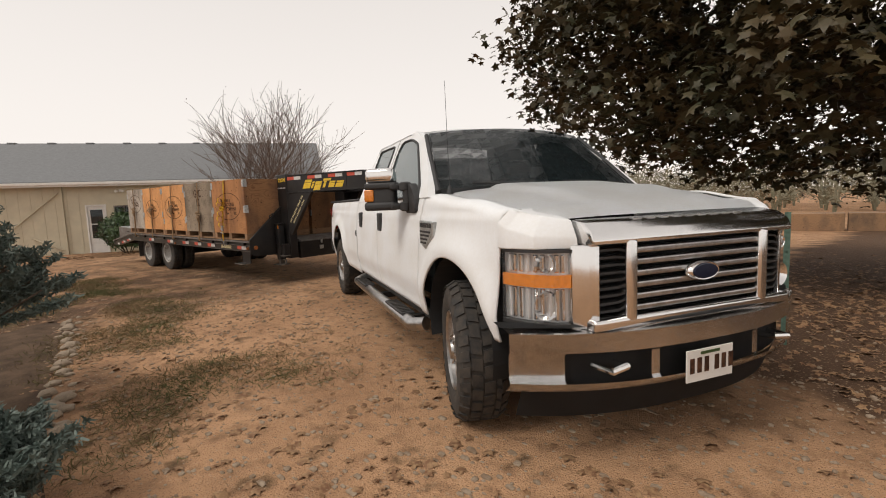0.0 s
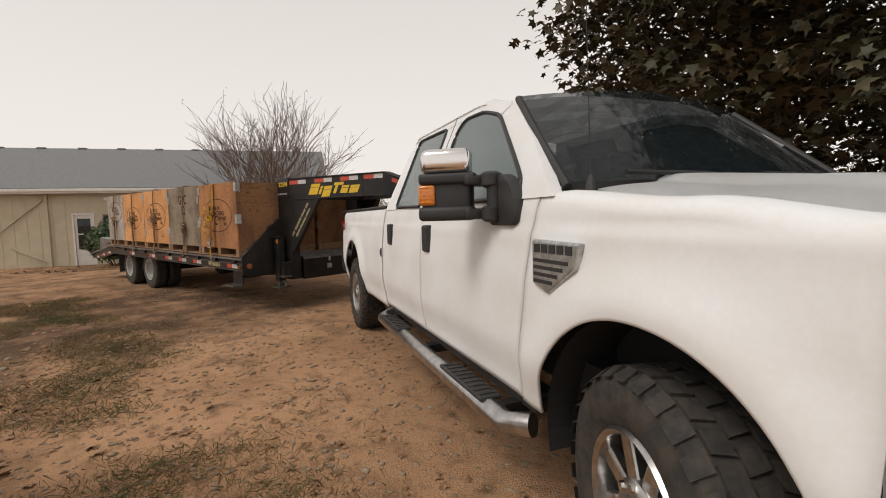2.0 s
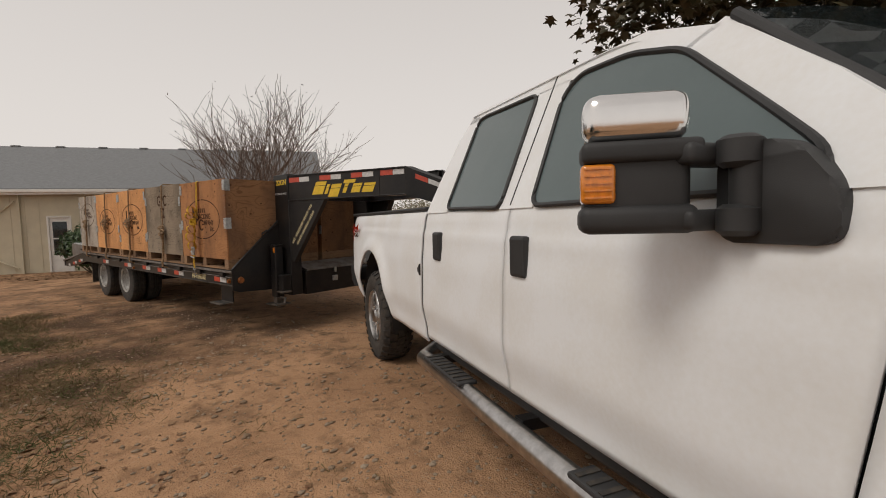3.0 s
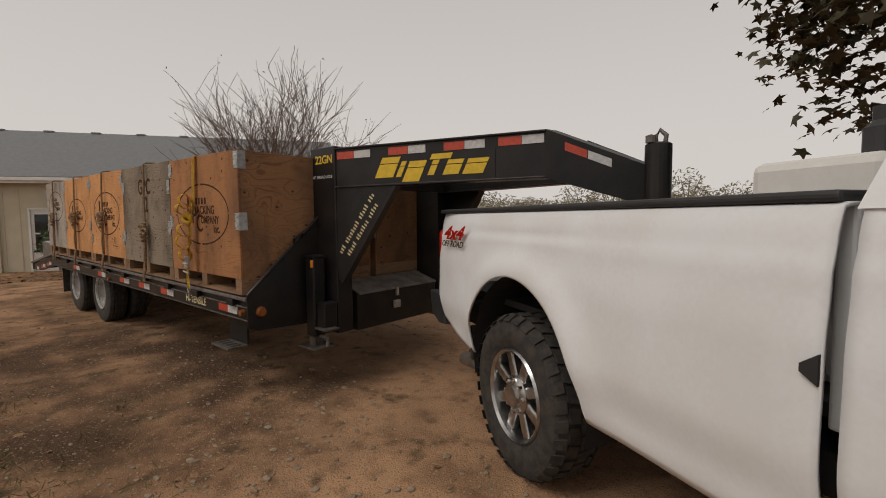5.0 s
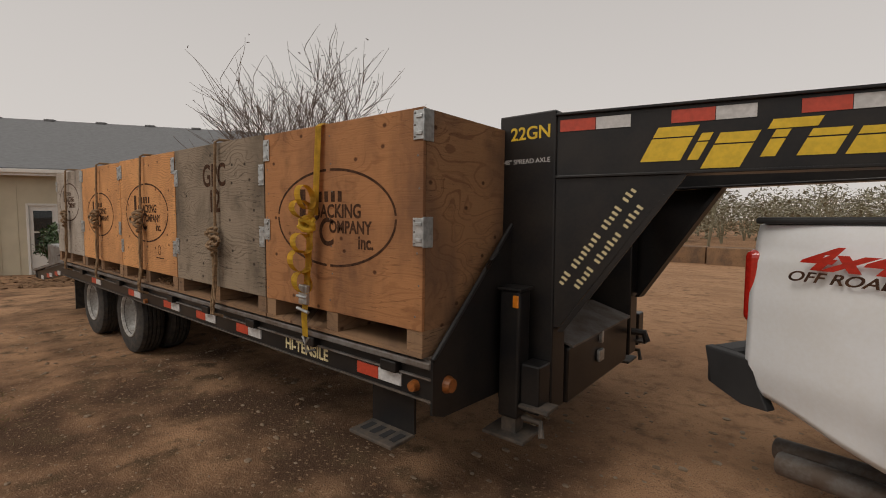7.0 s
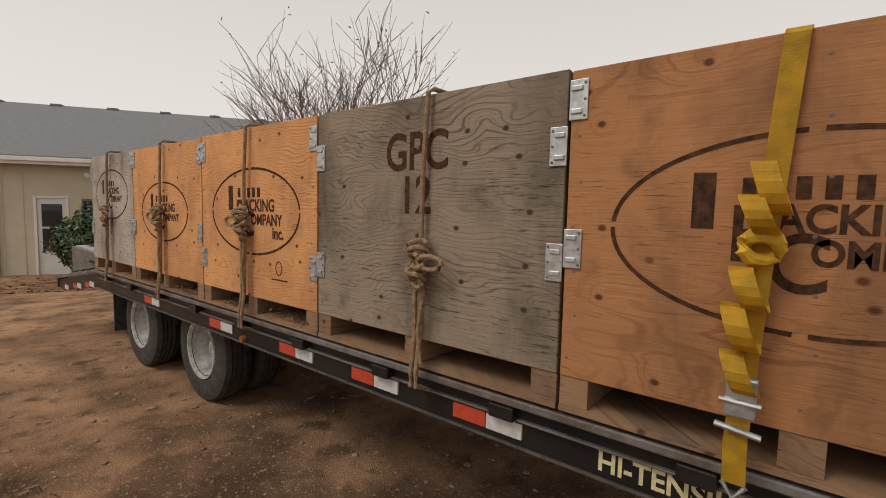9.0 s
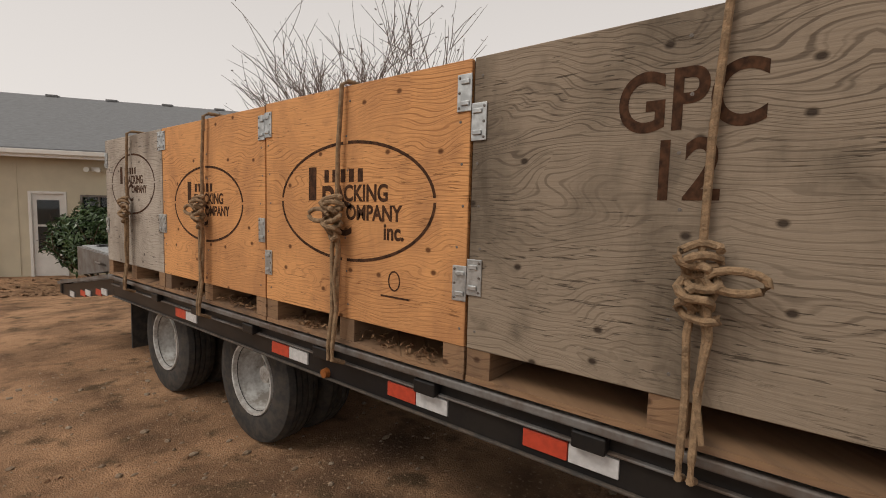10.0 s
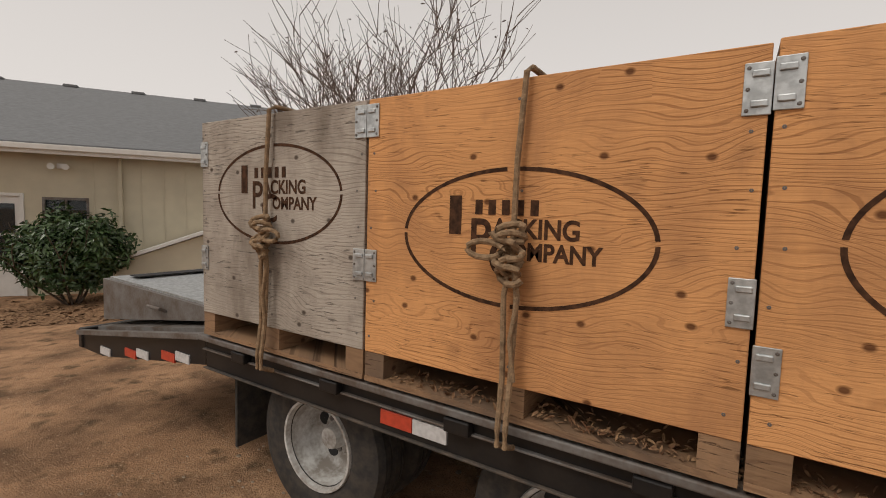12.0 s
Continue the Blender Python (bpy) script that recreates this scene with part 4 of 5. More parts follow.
def half_width(x, z):
    base = lerp(z, ((0.40, 0.925), (0.56, 0.965), (0.76, 0.995), (1.0, 0.99), (1.20, 0.975), (1.26, 0.96), (1.42, 0.925)))
    base -= 0.05 * step01((x - 4.35) / 0.6) + 0.06 * step01((-x - 0.75) / 0.6)
    for cx, cz, r in ARCHES:
        d = math.hypot(x - cx, z - cz)
        base += 0.035 * math.exp(-((d - r - 0.03) / 0.10) ** 2) * step01((z - 0.4) / 0.3)
    return base


def slant(x, z):
    """The gap ahead of the front door leans forward."""
    return x + 0.14 * (z - 0.9) * math.exp(-((x - 3.8) / 0.16) ** 2)


def rounded(outline, r, steps=4):
    """An outline with its corners cut to short arcs."""
    out = []
    k = len(outline)
    for i in range(k):
        a, b, c = (Vector(outline[j % k]) for j in (i - 1, i, i + 1))
        p0, p1 = b + (a - b).normalized() * min(r, (a - b).length * 0.45), b + (c - b).normalized() * min(r, (c - b).length * 0.45)
        for q in range(steps + 1):
            t = q / steps
            out.append(tuple(p0 * (1 - t) ** 2 + b * 2 * t * (1 - t) + p1 * t * t))
    return out


def side_panel(name, x0, x1, zlo, ztop, parent, over=(), label="", front_cut=None):
    """A skin panel on both flanks: bent along the body, opened round the wheels, rolled over at the top."""
    for s in (-1, 1):
        bm = bmesh.new()
        nx = max(6, int((x1 - x0) / 0.03))
        xs = {round(x0 + (x1 - x0) * i / nx, 4) for i in range(nx + 1)}
        for cx, cz, r in ARCHES:
            xs = {x for x in xs if abs(abs(x - cx) - r) > 0.02}
            xs |= {round(cx - r * math.cos(math.pi * k / 40), 4) for k in range(41) if x0 < cx - r * math.cos(math.pi * k / 40) < x1}
        xs = sorted(xs)
        nz = 30
        cols = []
        for x in xs:
            zt = ztop(x) if callable(ztop) else ztop
            zl = zlo(x) if callable(zlo) else zlo
            for cx, cz, r in ARCHES:
                if abs(x - cx) < r:
                    zl = max(zl, cz + math.sqrt(r * r - (x - cx) ** 2))
            col = []
            for k in range(nz + 1):
                z = zl + (zt - zl) * k / nz
                col.append(bm.verts.new((slant(x, z), s * half_width(x, z), z)))
            for dy, dz in over:
                col.append(bm.verts.new((slant(x, zt), s * (half_width(x, zt) - dy), zt + dz)))
            cols.append(col)
        for a, b in zip(cols, cols[1:]):
            for k in range(len(a) - 1):
                q = (a[k], b[k], b[k + 1], a[k + 1])
                try:
                    bm.faces.new(q)
                except ValueError:
                    pass
        bmesh.ops.delete(bm, geom=[v for v in bm.verts if not v.link_faces], context="VERTS")
        ob = part(name, bm, WHITE, parent, label, smooth=True)
        so = ob.modifiers.new("thick", "SOLIDIFY")
        so.thickness, so.offset = 0.012, -1


def up_y(z):
    return 0.925 - (z - 1.40) * 0.42


def leaning(outline, thick, out=0.0):
    """A plate on the cab's leaning flank, from an outline in x and z; near side, then far."""
    res = []
    for s in (-1, 1):
        bm = bmesh.new()
        a = [bm.verts.new((x, s * (up_y(z) + out), z)) for x, z in outline]
        b = [bm.verts.new((x, s * (up_y(z) + out - thick), z)) for x, z in outline]
        bm.faces.new(a), bm.faces.new(b[::-1])
        for i in range(len(a)):
            j = (i + 1) % len(a)
            bm.faces.new((a[i], b[i], b[j], a[j]))
        res.append(bm)
    return res


def sheet(f, nu, nv, thick=0.0):
    bm = bmesh.new()
    g = [[bm.verts.new(f(i / nu, j / nv)) for j in range(nv + 1)] for i in range(nu + 1)]
    for i in range(nu):
        for j in range(nv):
            bm.faces.new((g[i][j], g[i + 1][j], g[i + 1][j + 1], g[i][j + 1]))
    if thick:
        bmesh.ops.solidify(bm, geom=bm.faces[:], thickness=thick)
    return bm


def hood_z(x):
    return lerp(x, ((3.9, 1.375), (4.5, 1.328), (4.95, 1.27), (5.2, 1.212)))


def build_truck():
    T = truck
    # flanks
    def fender_top(x):
        return hood_z(x) - 0.055
    def fender_low(x):
        return 0.52 if x < 4.85 else 0.60
    side_panel("front_fender", 3.806, 4.925, fender_low, fender_top, T, ((0.012, 0.022), (0.04, 0.038), (0.085, 0.046), (0.12, 0.045)))
    side_panel("front_door", 2.496, 3.796, 0.53, 1.335, T, ((0.005, 0.012), (0.02, 0.016)))
    side_panel("rear_door", 1.436, 2.486, 0.53, 1.335, T, ((0.005, 0.012), (0.02, 0.016)))
    side_panel("bed_side", -1.13, 1.395, lambda x: 0.49 + 0.13 * step01((-x - 0.5) / 0.6), 1.345, T, ((0.006, 0.012), (0.03, 0.018), (0.07, 0.018)))
    for s in (-1, 1):
        part("rocker", box(1.44, 3.78, min(s * 0.78, s * 0.92), max(s * 0.78, s * 0.92), 0.45, 0.53, 0.02), PLASTIC, T)
        part("door_handle", box(2.57, 2.685, min(s * 0.96, s * 1.002), max(s * 0.96, s * 1.002), 1.06, 1.23, 0.014), PLASTIC, T)
        part("door_handle", box(1.65, 1.755, min(s * 0.96, s * 1.002), max(s * 0.96, s * 1.002), 1.06, 1.23, 0.014), PLASTIC, T)
        part("bed_hook", prism([(1.392, 1.015), (1.392, 0.94), (1.352, 0.965), (1.352, 0.985)], min(s * 0.975, s * 1.0), max(s * 0.975, s * 1.0)), PLASTIC, T)
        part("rail_cap", box(-1.12, 1.39, min(s * 0.80, s * 0.945), max(s * 0.80, s * 0.945), 1.362, 1.39, 0.01), PLASTIC, T, "black plastic bed rail cap")
        part("bed_inner_wall", box(-1.12, 1.41, min(s * 0.80, s * 0.83), max(s * 0.80, s * 0.83), 1.06, 1.36), WHITE, T)
        # dark liners of the wheel openings
        for cx, cz, r in ARCHES:
            bm = bmesh.new()
            st = 22
            ring = [[bm.verts.new((cx + (r + 0.005) * math.cos(math.pi * k / st * 1.16 - 0.25), s * y, cz + (r + 0.005) * math.sin(math.pi * k / st * 1.16 - 0.25))) for y in (0.96, 0.55)] for k in range(st + 1)]
            for a, b in zip(ring, ring[1:]):
                bm.faces.new((a[0], b[0], b[1], a[1]))
            bm.faces.new([a[1] for a in ring])
            part("wheel_well", bm, DARKIN, T)
    # bed
    part("bed_floor", box(-1.12, 1.41, -0.80, 0.80, 0.80, 0.84), PLASTIC, T)
    part("bed_front", box(1.35, 1.395, -0.88, 0.88, 0.80, 1.36, 0.01), WHITE, T)
    part("tailgate", box(-1.185, -1.13, -0.83, 0.83, 0.80, 1.36, 0.02), WHITE, T)
    part("tailgate_cap", box(-1.19, -1.12, -0.82, 0.82, 1.362, 1.38, 0.008), PLASTIC, T)
    part("frame_rail", box(-1.0, 4.9, -0.46, -0.36, 0.48, 0.62), BLACK, T)
    part("frame_rail", box(-1.0, 4.9, 0.36, 0.46, 0.48, 0.62), BLACK, T)
    part("underbody", box(-1.0, 4.85, -0.82, 0.82, 0.60, 0.72), DARKIN, T)
    part("rear_bumper", box(-1.34, -1.20, -0.93, 0.93, 0.58, 0.775, 0.03), PLASTIC, T, "dark rear step bumper")
    for s in (-1, 1):
        part("bumper_corner", prism([(-1.33, 0.775), (-1.10, 0.765), (-1.08, 0.66), (-1.02, 0.56), (-1.14, 0.55), (-1.29, 0.60)], min(s * 0.90, s * 0.955), max(s * 0.90, s * 0.955), bevel=0.008), PLASTIC, T)
        part("tail_lamp", box(-1.172, -1.09, min(s * 0.835, s * 0.945), max(s * 0.835, s * 0.945), 0.92, 1.25, 0.038, seg=4), REDLENS, T, "red tail lamp")
        part("mud_flap", box(-0.56, -0.53, min(s * 0.74, s * 0.97), max(s * 0.74, s * 0.97), 0.44, 0.66, 0.01), RUBBER, T)
    for x0, y0, z0 in ((-1.15, -0.66, 0.285), (-1.07, -0.77, 0.275)):
        tip = part("exhaust_tip", spin([(0.0, 0.046), (0.0, 0.052), (0.55, 0.052), (0.55, 0.001)], "x", 20), RUSTY, T, "dark twin exhaust tip", smooth=True)
        tip.matrix_local = pose(x0, y0, z0, 0, -6, 4)
        part("bore", spin([(0.012, 0.001), (0.012, 0.0465)], "x", 20), DARKIN, tip)
    # four-by-four marking
    for s in (-1,):
        xx = -0.745
        lettering("4x4", 0.14, pose(xx - 0.02, -0.9985, 1.228, 90, 0, 0) @ Matrix.Diagonal((1.45, 0.85, 1, 1)), REDLENS, T, "marking", shear=0.5, bold=0.005)
        lettering("OFF ROAD", 0.062, pose(xx - 0.03, -0.9985, 1.158, 90, 0, 0) @ Matrix.Diagonal((1.16, 0.9, 1, 1)), STENCIL, T, "marking", shear=0.35, bold=0.001)
    # cab: leaning frames and glass
    front_pane = [(2.665, 1.352), (2.625, 1.80), (2.70, 1.878), (2.98, 1.866), (3.215, 1.80), (3.546, 1.542), (3.69, 1.425), (3.70, 1.352)]
    rear_pane = [(1.765, 1.365), (1.785, 1.86), (1.83, 1.888), (2.40, 1.875), (2.408, 1.352)]
    frames = (("roof_rail", [(1.63, 1.885), (2.41, 1.872), (2.62, 1.872), (2.98, 1.862), (3.23, 1.79), (3.33, 1.83), (3.02, 1.93), (1.70, 1.945)]),
              ("a_pillar", [(3.69, 1.345), (3.95, 1.345), (3.66, 1.60), (3.33, 1.85), (3.21, 1.80), (3.546, 1.54)]),
              ("b_pillar", [(2.40, 1.345), (2.67, 1.345), (2.63, 1.88), (2.40, 1.88)]),
              ("c_pillar", [(1.425, 1.345), (1.77, 1.345), (1.79, 1.89), (1.68, 1.945), (1.56, 1.80), (1.47, 1.55)]))
    for nm, o in frames:
        for bm in leaning(o, 0.05):
            part(nm, bm, WHITE, T)
    for bm in leaning([(2.484, 1.36), (2.494, 1.36), (2.52, 1.93), (2.51, 1.93)], 0.004, 0.001):
        part("door_gap", bm, DARKIN, T)
    for o, rr in ((front_pane, 0.06), (rear_pane, 0.05)):
        o = rounded(o, rr)
        for bm in leaning(o, 0.006, 0.002):
            part("side_window", bm, SIDEGLASS, T, "tinted side window with reflected sky in its colour")
        for s in (-1, 1):
            pts = [(x, s * (up_y(z) + 0.004), z) for x, z in o]
            part("window_seal", tube(pts + pts[:1], 0.011, sides=6), PLASTIC, T)
    part("roof", sheet(lambda u, v: (1.66 + 1.62 * u + 0.12 * (1 - abs(2 * v - 1) ** 3) * (u - 0.35), (v * 2 - 1) * 0.715, 1.925 - 0.075 * step01((u - 0.72) / 0.3) + 0.055 * (1 - abs(2 * v - 1) ** 2.5) * (1 - 0.25 * abs(2 * u - 1) ** 3)), 20, 20, 0.02), WHITE, T, smooth=True)
    part("windshield", sheet(lambda u, v: (3.90 - 0.56 * u + 0.16 * (1 - (2 * v - 1) ** 2) * (1 - 0.3 * u), (v * 2 - 1) * (0.84 - 0.13 * u), 1.375 + 0.49 * u + 0.035 * (1 - (2 * v - 1) ** 2) * u), 12, 16, 0.006), WINDOW, T, "tinted windshield", smooth=True)
    part("windshield_band", sheet(lambda u, v: (3.905 - 0.03 * u + 0.165 * (1 - (2 * v - 1) ** 2), (v * 2 - 1) * 0.845, 1.372 + 0.03 * u), 2, 16, 0.008), PLASTIC, T)
    for s in (-1, 1):
        part("windshield_seal", tube([(3.92, s * 0.86, 1.38), (3.63, s * 0.80, 1.62), (3.36, s * 0.735, 1.845)], 0.018), PLASTIC, T)
    part("rear_window", sheet(lambda u, v: (1.49 + 0.10 * u, (v * 2 - 1) * (0.84 - 0.12 * u), 1.39 + 0.45 * u), 2, 4, 0.008), WINDOW, T)
    part("cab_back", box(1.465, 1.50, -0.90, 0.90, 0.60, 1.40), WHITE, T)
    part("cab_floor", box(1.52, 3.85, -0.88, 0.88, 0.70, 0.76), DARKIN, T)
    part("dashboard", box(3.50, 3.92, -0.80, 0.80, 1.15, 1.36, 0.05), DARKIN, T)
    part("firewall", box(3.84, 3.9, -0.88, 0.88, 0.60, 1.36), DARKIN, T)
    for y in (-0.45, 0.45):
        part("seat_back", box(2.72, 2.86, y - 0.26, y + 0.26, 0.95, 1.52, 0.05), SEATMAT, T)
        part("headrest", box(2.73, 2.82, y - 0.13, y + 0.13, 1.54, 1.70, 0.035), SEATMAT, T)
    part("seat_back", box(1.82, 1.95, -0.72, 0.72, 0.95, 1.50, 0.05), SEATMAT, T)
    part("steering_wheel", tube([(3.36 + 0.06 * math.sin(a), 0.43 + 0.19 * math.cos(a), 1.25 + 0.17 * math.sin(a)) for a in [k * math.pi / 10 for k in range(21)]], 0.015), DARKIN, T)
    # cowl and wipers, mast
    part("cowl", sheet(lambda u, v: (3.86 + 0.15 * u + 0.16 * (1 - (2 * v - 1) ** 2), (v * 2 - 1) * 0.87, 1.372 - 0.012 * u), 2, 16, 0.01), PLASTIC, T)
    for y0, y1 in ((-0.62, 0.05), (0.02, 0.66)):
        part("wiper", tube([(4.06, y1, 1.395), (4.02, (y0 + y1) / 2, 1.425), (3.96, y0, 1.435)], 0.010, sides=6), PLASTIC, T)
    mast = part("antenna", tube([(3.98, -0.80, 1.37), (3.965, -0.80, 1.75), (3.955, -0.80, 2.12)], 0.0026, sides=6, taper=0.5), PLASTIC, T, "thin whip antenna")
    part("antenna_base", spin([(1.36, 0.026), (1.385, 0.02), (1.42, 0.008)], "z", 12, centre=(3.98, -0.80, 0)), PLASTIC, mast)
    # hood with a raised middle
    part("hood", sheet(lambda u, v: (3.97 + (1.165 - 0.05 * abs(2 * v - 1) ** 3) * u, (v * 2 - 1) * (0.835 - 0.11 * u ** 2), hood_z(3.97 + 1.165 * u) - 0.018 + 0.045 * (1 - (2 * v - 1) ** 4) * (1 - 0.75 * u ** 3) + 0.03 * step01((0.62 - abs(2 * v - 1)) / 0.14) * (1 - u ** 4)), 28, 40, 0.012), WHITE, T, smooth=True)
    for s in (-1, 1):
        bm = bmesh.new()
        lo = [bm.verts.new((x, s * y, z)) for x, y, z in ((4.922, 0.945, 1.073), (4.97, 0.915, 1.073), (5.10, 0.845, 1.073), (5.19, 0.665, 1.073), (4.86, 0.665, 1.073))]
        mid = [bm.verts.new((x, s * y, z)) for x, y, z in ((4.922, 0.94, 1.20), (4.96, 0.912, 1.17), (5.09, 0.842, 1.135), (5.182, 0.665, 1.122), (4.86, 0.665, 1.16))]
        hi = [bm.verts.new((x, s * y, z)) for x, y, z in ((4.922, 0.875, 1.262), (4.95, 0.835, 1.248), (5.05, 0.77, 1.226), (5.14, 0.665, 1.204), (4.86, 0.665, 1.262))]
        for a, b in ((lo, mid), (mid, hi)):
            for i in range(5):
                bm.faces.new((a[i], a[(i + 1) % 5], b[(i + 1) % 5], b[i]))
        bm.faces.new(lo), bm.faces.new(hi)
        bmesh.ops.bevel(bm, geom=[e for e in bm.edges], offset=0.008, segments=2, affect="EDGES", profile=0.5)
        part("nose_panel", bm, WHITE, T, smooth=True)
    part("engine_block", box(4.0, 5.0, -0.70, 0.70, 0.72, 1.10), DARKIN, T)
    # grille
    g = part("grille", box(5.10, 5.15, -0.60, 0.60, 0.70, 1.16), DARKIN, T, "chrome barred grille")
    fr = bmesh.new()
    prism([(5.10, 1.09), (5.275, 1.088), (5.285, 1.105), (5.262, 1.155), (5.21, 1.192), (5.12, 1.205)], -0.655, 0.655, fr, bevel=0.012)
    box(5.12, 5.285, -0.65, 0.65, 0.695, 0.75, 0.016, fr, seg=3)
    for s in (-1, 1):
        prism([(5.08, s * 0.60), (5.255, s * 0.60), (5.235, s * 0.64), (5.18, s * 0.70), (5.08, s * 0.70)], 0.70, 1.09, fr, plane="xy", bevel=0.008)
        box(5.14, 5.285, min(s * 0.405, s * 0.468), max(s * 0.405, s * 0.468), 0.71, 1.11, 0.014, fr, seg=3)
    part("surround", fr, CHROME, g, "chrome grille surround", smooth=True)
    for k in range(6):
        z = 0.768 + k * 0.054
        part("bar", box(5.20, 5.268, -0.405, 0.405, z, z + 0.03, 0.009), ALLOY, g)
    for s in (-1, 1):
        for k in range(9):
            z = 0.765 + k * 0.036
            part("slat", box(5.16, 5.225, min(s * 0.468, s * 0.60), max(s * 0.468, s * 0.60), z, z + 0.012), PLASTIC, g)
    ov = spin([(5.285, 0.001), (5.30, 0.088), (5.29, 0.098), (5.27, 0.102)], "x", 32, centre=(0, 0, 0))
    for v in ov.verts:
        v.co.z = v.co.z * 0.48 + 0.925
    part("oval_badge", ov, CHROME, g, smooth=True)
    ov = spin([(5.306, 0.001), (5.304, 0.078), (5.29, 0.082)], "x", 32)
    for v in ov.verts:
        v.co.z = v.co.z * 0.44 + 0.925
    part("oval_face", ov, mat("dark_blue_enamel", (0.008, 0.012, 0.035), 0.35, spec=0.3), g, "dark blue oval face", smooth=True)
    # relief bars in place of the raised lettering above the grille
    for k in range(9):
        part("relief_bar", box(5.165, 5.205, -0.36 + k * 0.085, -0.36 + k * 0.085 + 0.05, 1.192, 1.1985, 0.002), ALLOY, g)
    # headlamps
    for s in (-1, 1):
        rim_line = [(4.915, s * 0.915), (4.99, s * 0.89), (5.085, s * 0.84), (5.15, s * 0.775), (5.185, s * 0.708)]

        def shell(grow, z0, z1):
            return prism([(x + grow * 0.7, y + s * grow) for x, y in rim_line] + [(4.97, s * 0.708), (4.915, s * 0.80)], z0, z1, plane="xy")
        hl = part("headlamp", shell(-0.03, 0.725, 1.055), LAMPGLASS, T, "clear headlamp with an amber band")
        for z0, z1 in ((0.706, 0.724), (1.056, 1.072)):
            part("bezel", shell(0.004, z0, z1), PLASTIC, hl)
        part("turn_lens", shell(-0.004, 0.893, 0.953), AMBER, hl, "amber turn signal band")
        for z0, z1 in ((0.735, 0.885), (0.962, 1.046)):
            for k in range(9):
                t = 0.14 + 0.09 * k
                q = t * (len(rim_line) - 1)
                j = min(int(q), len(rim_line) - 2)
                xa, ya = (rim_line[j][d] + (rim_line[j + 1][d] - rim_line[j][d]) * (q - j) for d in (0, 1))
                part("facet", box(xa - 0.031, xa - 0.009, min(ya - s * 0.03, ya - s * 0.012), max(ya - s * 0.03, ya - s * 0.012), z0, z1, 0.005), CHROME if k % 3 else LAMPGLASS, hl)
            part("reflector_bowl", spin([(5.07, 0.03), (5.125, (z1 - z0) * 0.42), (5.13, (z1 - z0) * 0.47)], "x", 20, centre=(0, s * 0.80, (z0 + z1) / 2)), CHROME, hl, smooth=True)
        part("lens", shell(0.0, 0.7245, 1.0555), CLEAR, hl).visible_shadow = False
        # flank badge with vents: shapes only
        o = [(3.90, 1.19), (4.17, 1.185), (4.15, 1.10), (4.00, 1.0), (3.90, 1.03)]
        bd = part("fender_badge", prism(o, min(s * 0.97, s * 1.006), max(s * 0.97, s * 1.006), bevel=0.008), STEEL, T, "silver fender vent badge")
        for k in range(4):
            z = 1.035 + k * 0.025
            part("vent_slat", box(3.915, 4.03 + k * 0.03, min(s * 1.0, s * 1.0085), max(s * 1.0, s * 1.0085), z, z + 0.013), PLASTIC, bd)
        for k in range(5):
            part("badge_bar", box(3.92 + k * 0.047, 3.955 + k * 0.047, min(s * 1.0, s * 1.009), max(s * 1.0, s * 1.009), 1.145, 1.175), PLASTIC, bd)
    # bumper: chrome face bent round the corners, with openings
    def bump_x(y):
        return 5.345 - 0.27 * (abs(y) / 1.0) ** 2.6
    bp = bmesh.new()
    ny = 44
    rows = ((0.03, 0.705), (0.0, 0.69), (0.0, 0.60), (-0.012, 0.585), (-0.012, 0.47), (0.0, 0.455), (-0.012, 0.425), (-0.05, 0.40))
    grid = [[bp.verts.new((bump_x(y) + dx if z < 0.70 else bump_x(y) - 0.06, y, z)) for dx, z in rows] for y in [-0.98 + 1.96 * k / ny for k in range(ny + 1)]]
    for i in range(ny):
        y = -1.0 + 2.0 * (i + 0.5) / ny
        for j in range(len(rows) - 1):
            if j in (2, 3, 4) and (0.36 < abs(y) < 0.76 or abs(y) < 0.30):
                continue
            bp.faces.new((grid[i][j], grid[i + 1][j], grid[i + 1][j + 1], grid[i][j + 1]))
    bmesh.ops.solidify(bp, geom=bp.faces[:], thickness=0.012)
    bumper = part("front_bumper", bp, CHROME, T, "chrome front bumper", smooth=True)
    part("bumper_shadow_bar", sheet(lambda u, v: (bump_x((v * 2 - 1) * 0.97) - 0.07, (v * 2 - 1) * 0.95, 0.42 + 0.24 * u), 2, 30, 0.01), PLASTIC, bumper)
    part("bumper_pad", sheet(lambda u, v: (bump_x((v * 2 - 1)) - 0.035 - 0.07 * u, (v * 2 - 1) * 1.0, 0.712 + 0.012 * u), 2, 30, 0.012), PLASTIC, bumper)
    for s in (-1, 1):
        part("tow_hook", tube([(5.22, s * 0.50, 0.52), (5.31, s * 0.50, 0.53), (5.32, s * 0.58, 0.52), (5.20, s * 0.60, 0.52)], 0.018), CHROME, bumper)
    part("air_dam", sheet(lambda u, v: (bump_x((v * 2 - 1) * 0.92) - 0.07 - 0.07 * u, (v * 2 - 1) * 0.9, 0.41 - 0.17 * u), 4, 30, 0.012), PLASTIC, T, "dark grey plastic air dam", smooth=True)
    plate = part("number_plate", box(5.350, 5.357, -0.183, 0.122, 0.405, 0.562, 0.002), TRIM, bumper, "white number plate with barred characters")
    for k in range(6):
        part("plate_bar", box(5.357, 5.3595, -0.163 + k * 0.047 + (0.02 if k > 2 else 0), -0.135 + k * 0.047 + (0.02 if k > 2 else 0), 0.448, 0.522), STENCIL, plate)
    part("plate_bar", box(5.357, 5.3595, -0.095, 0.03, 0.536, 0.55), LAUREL, plate)
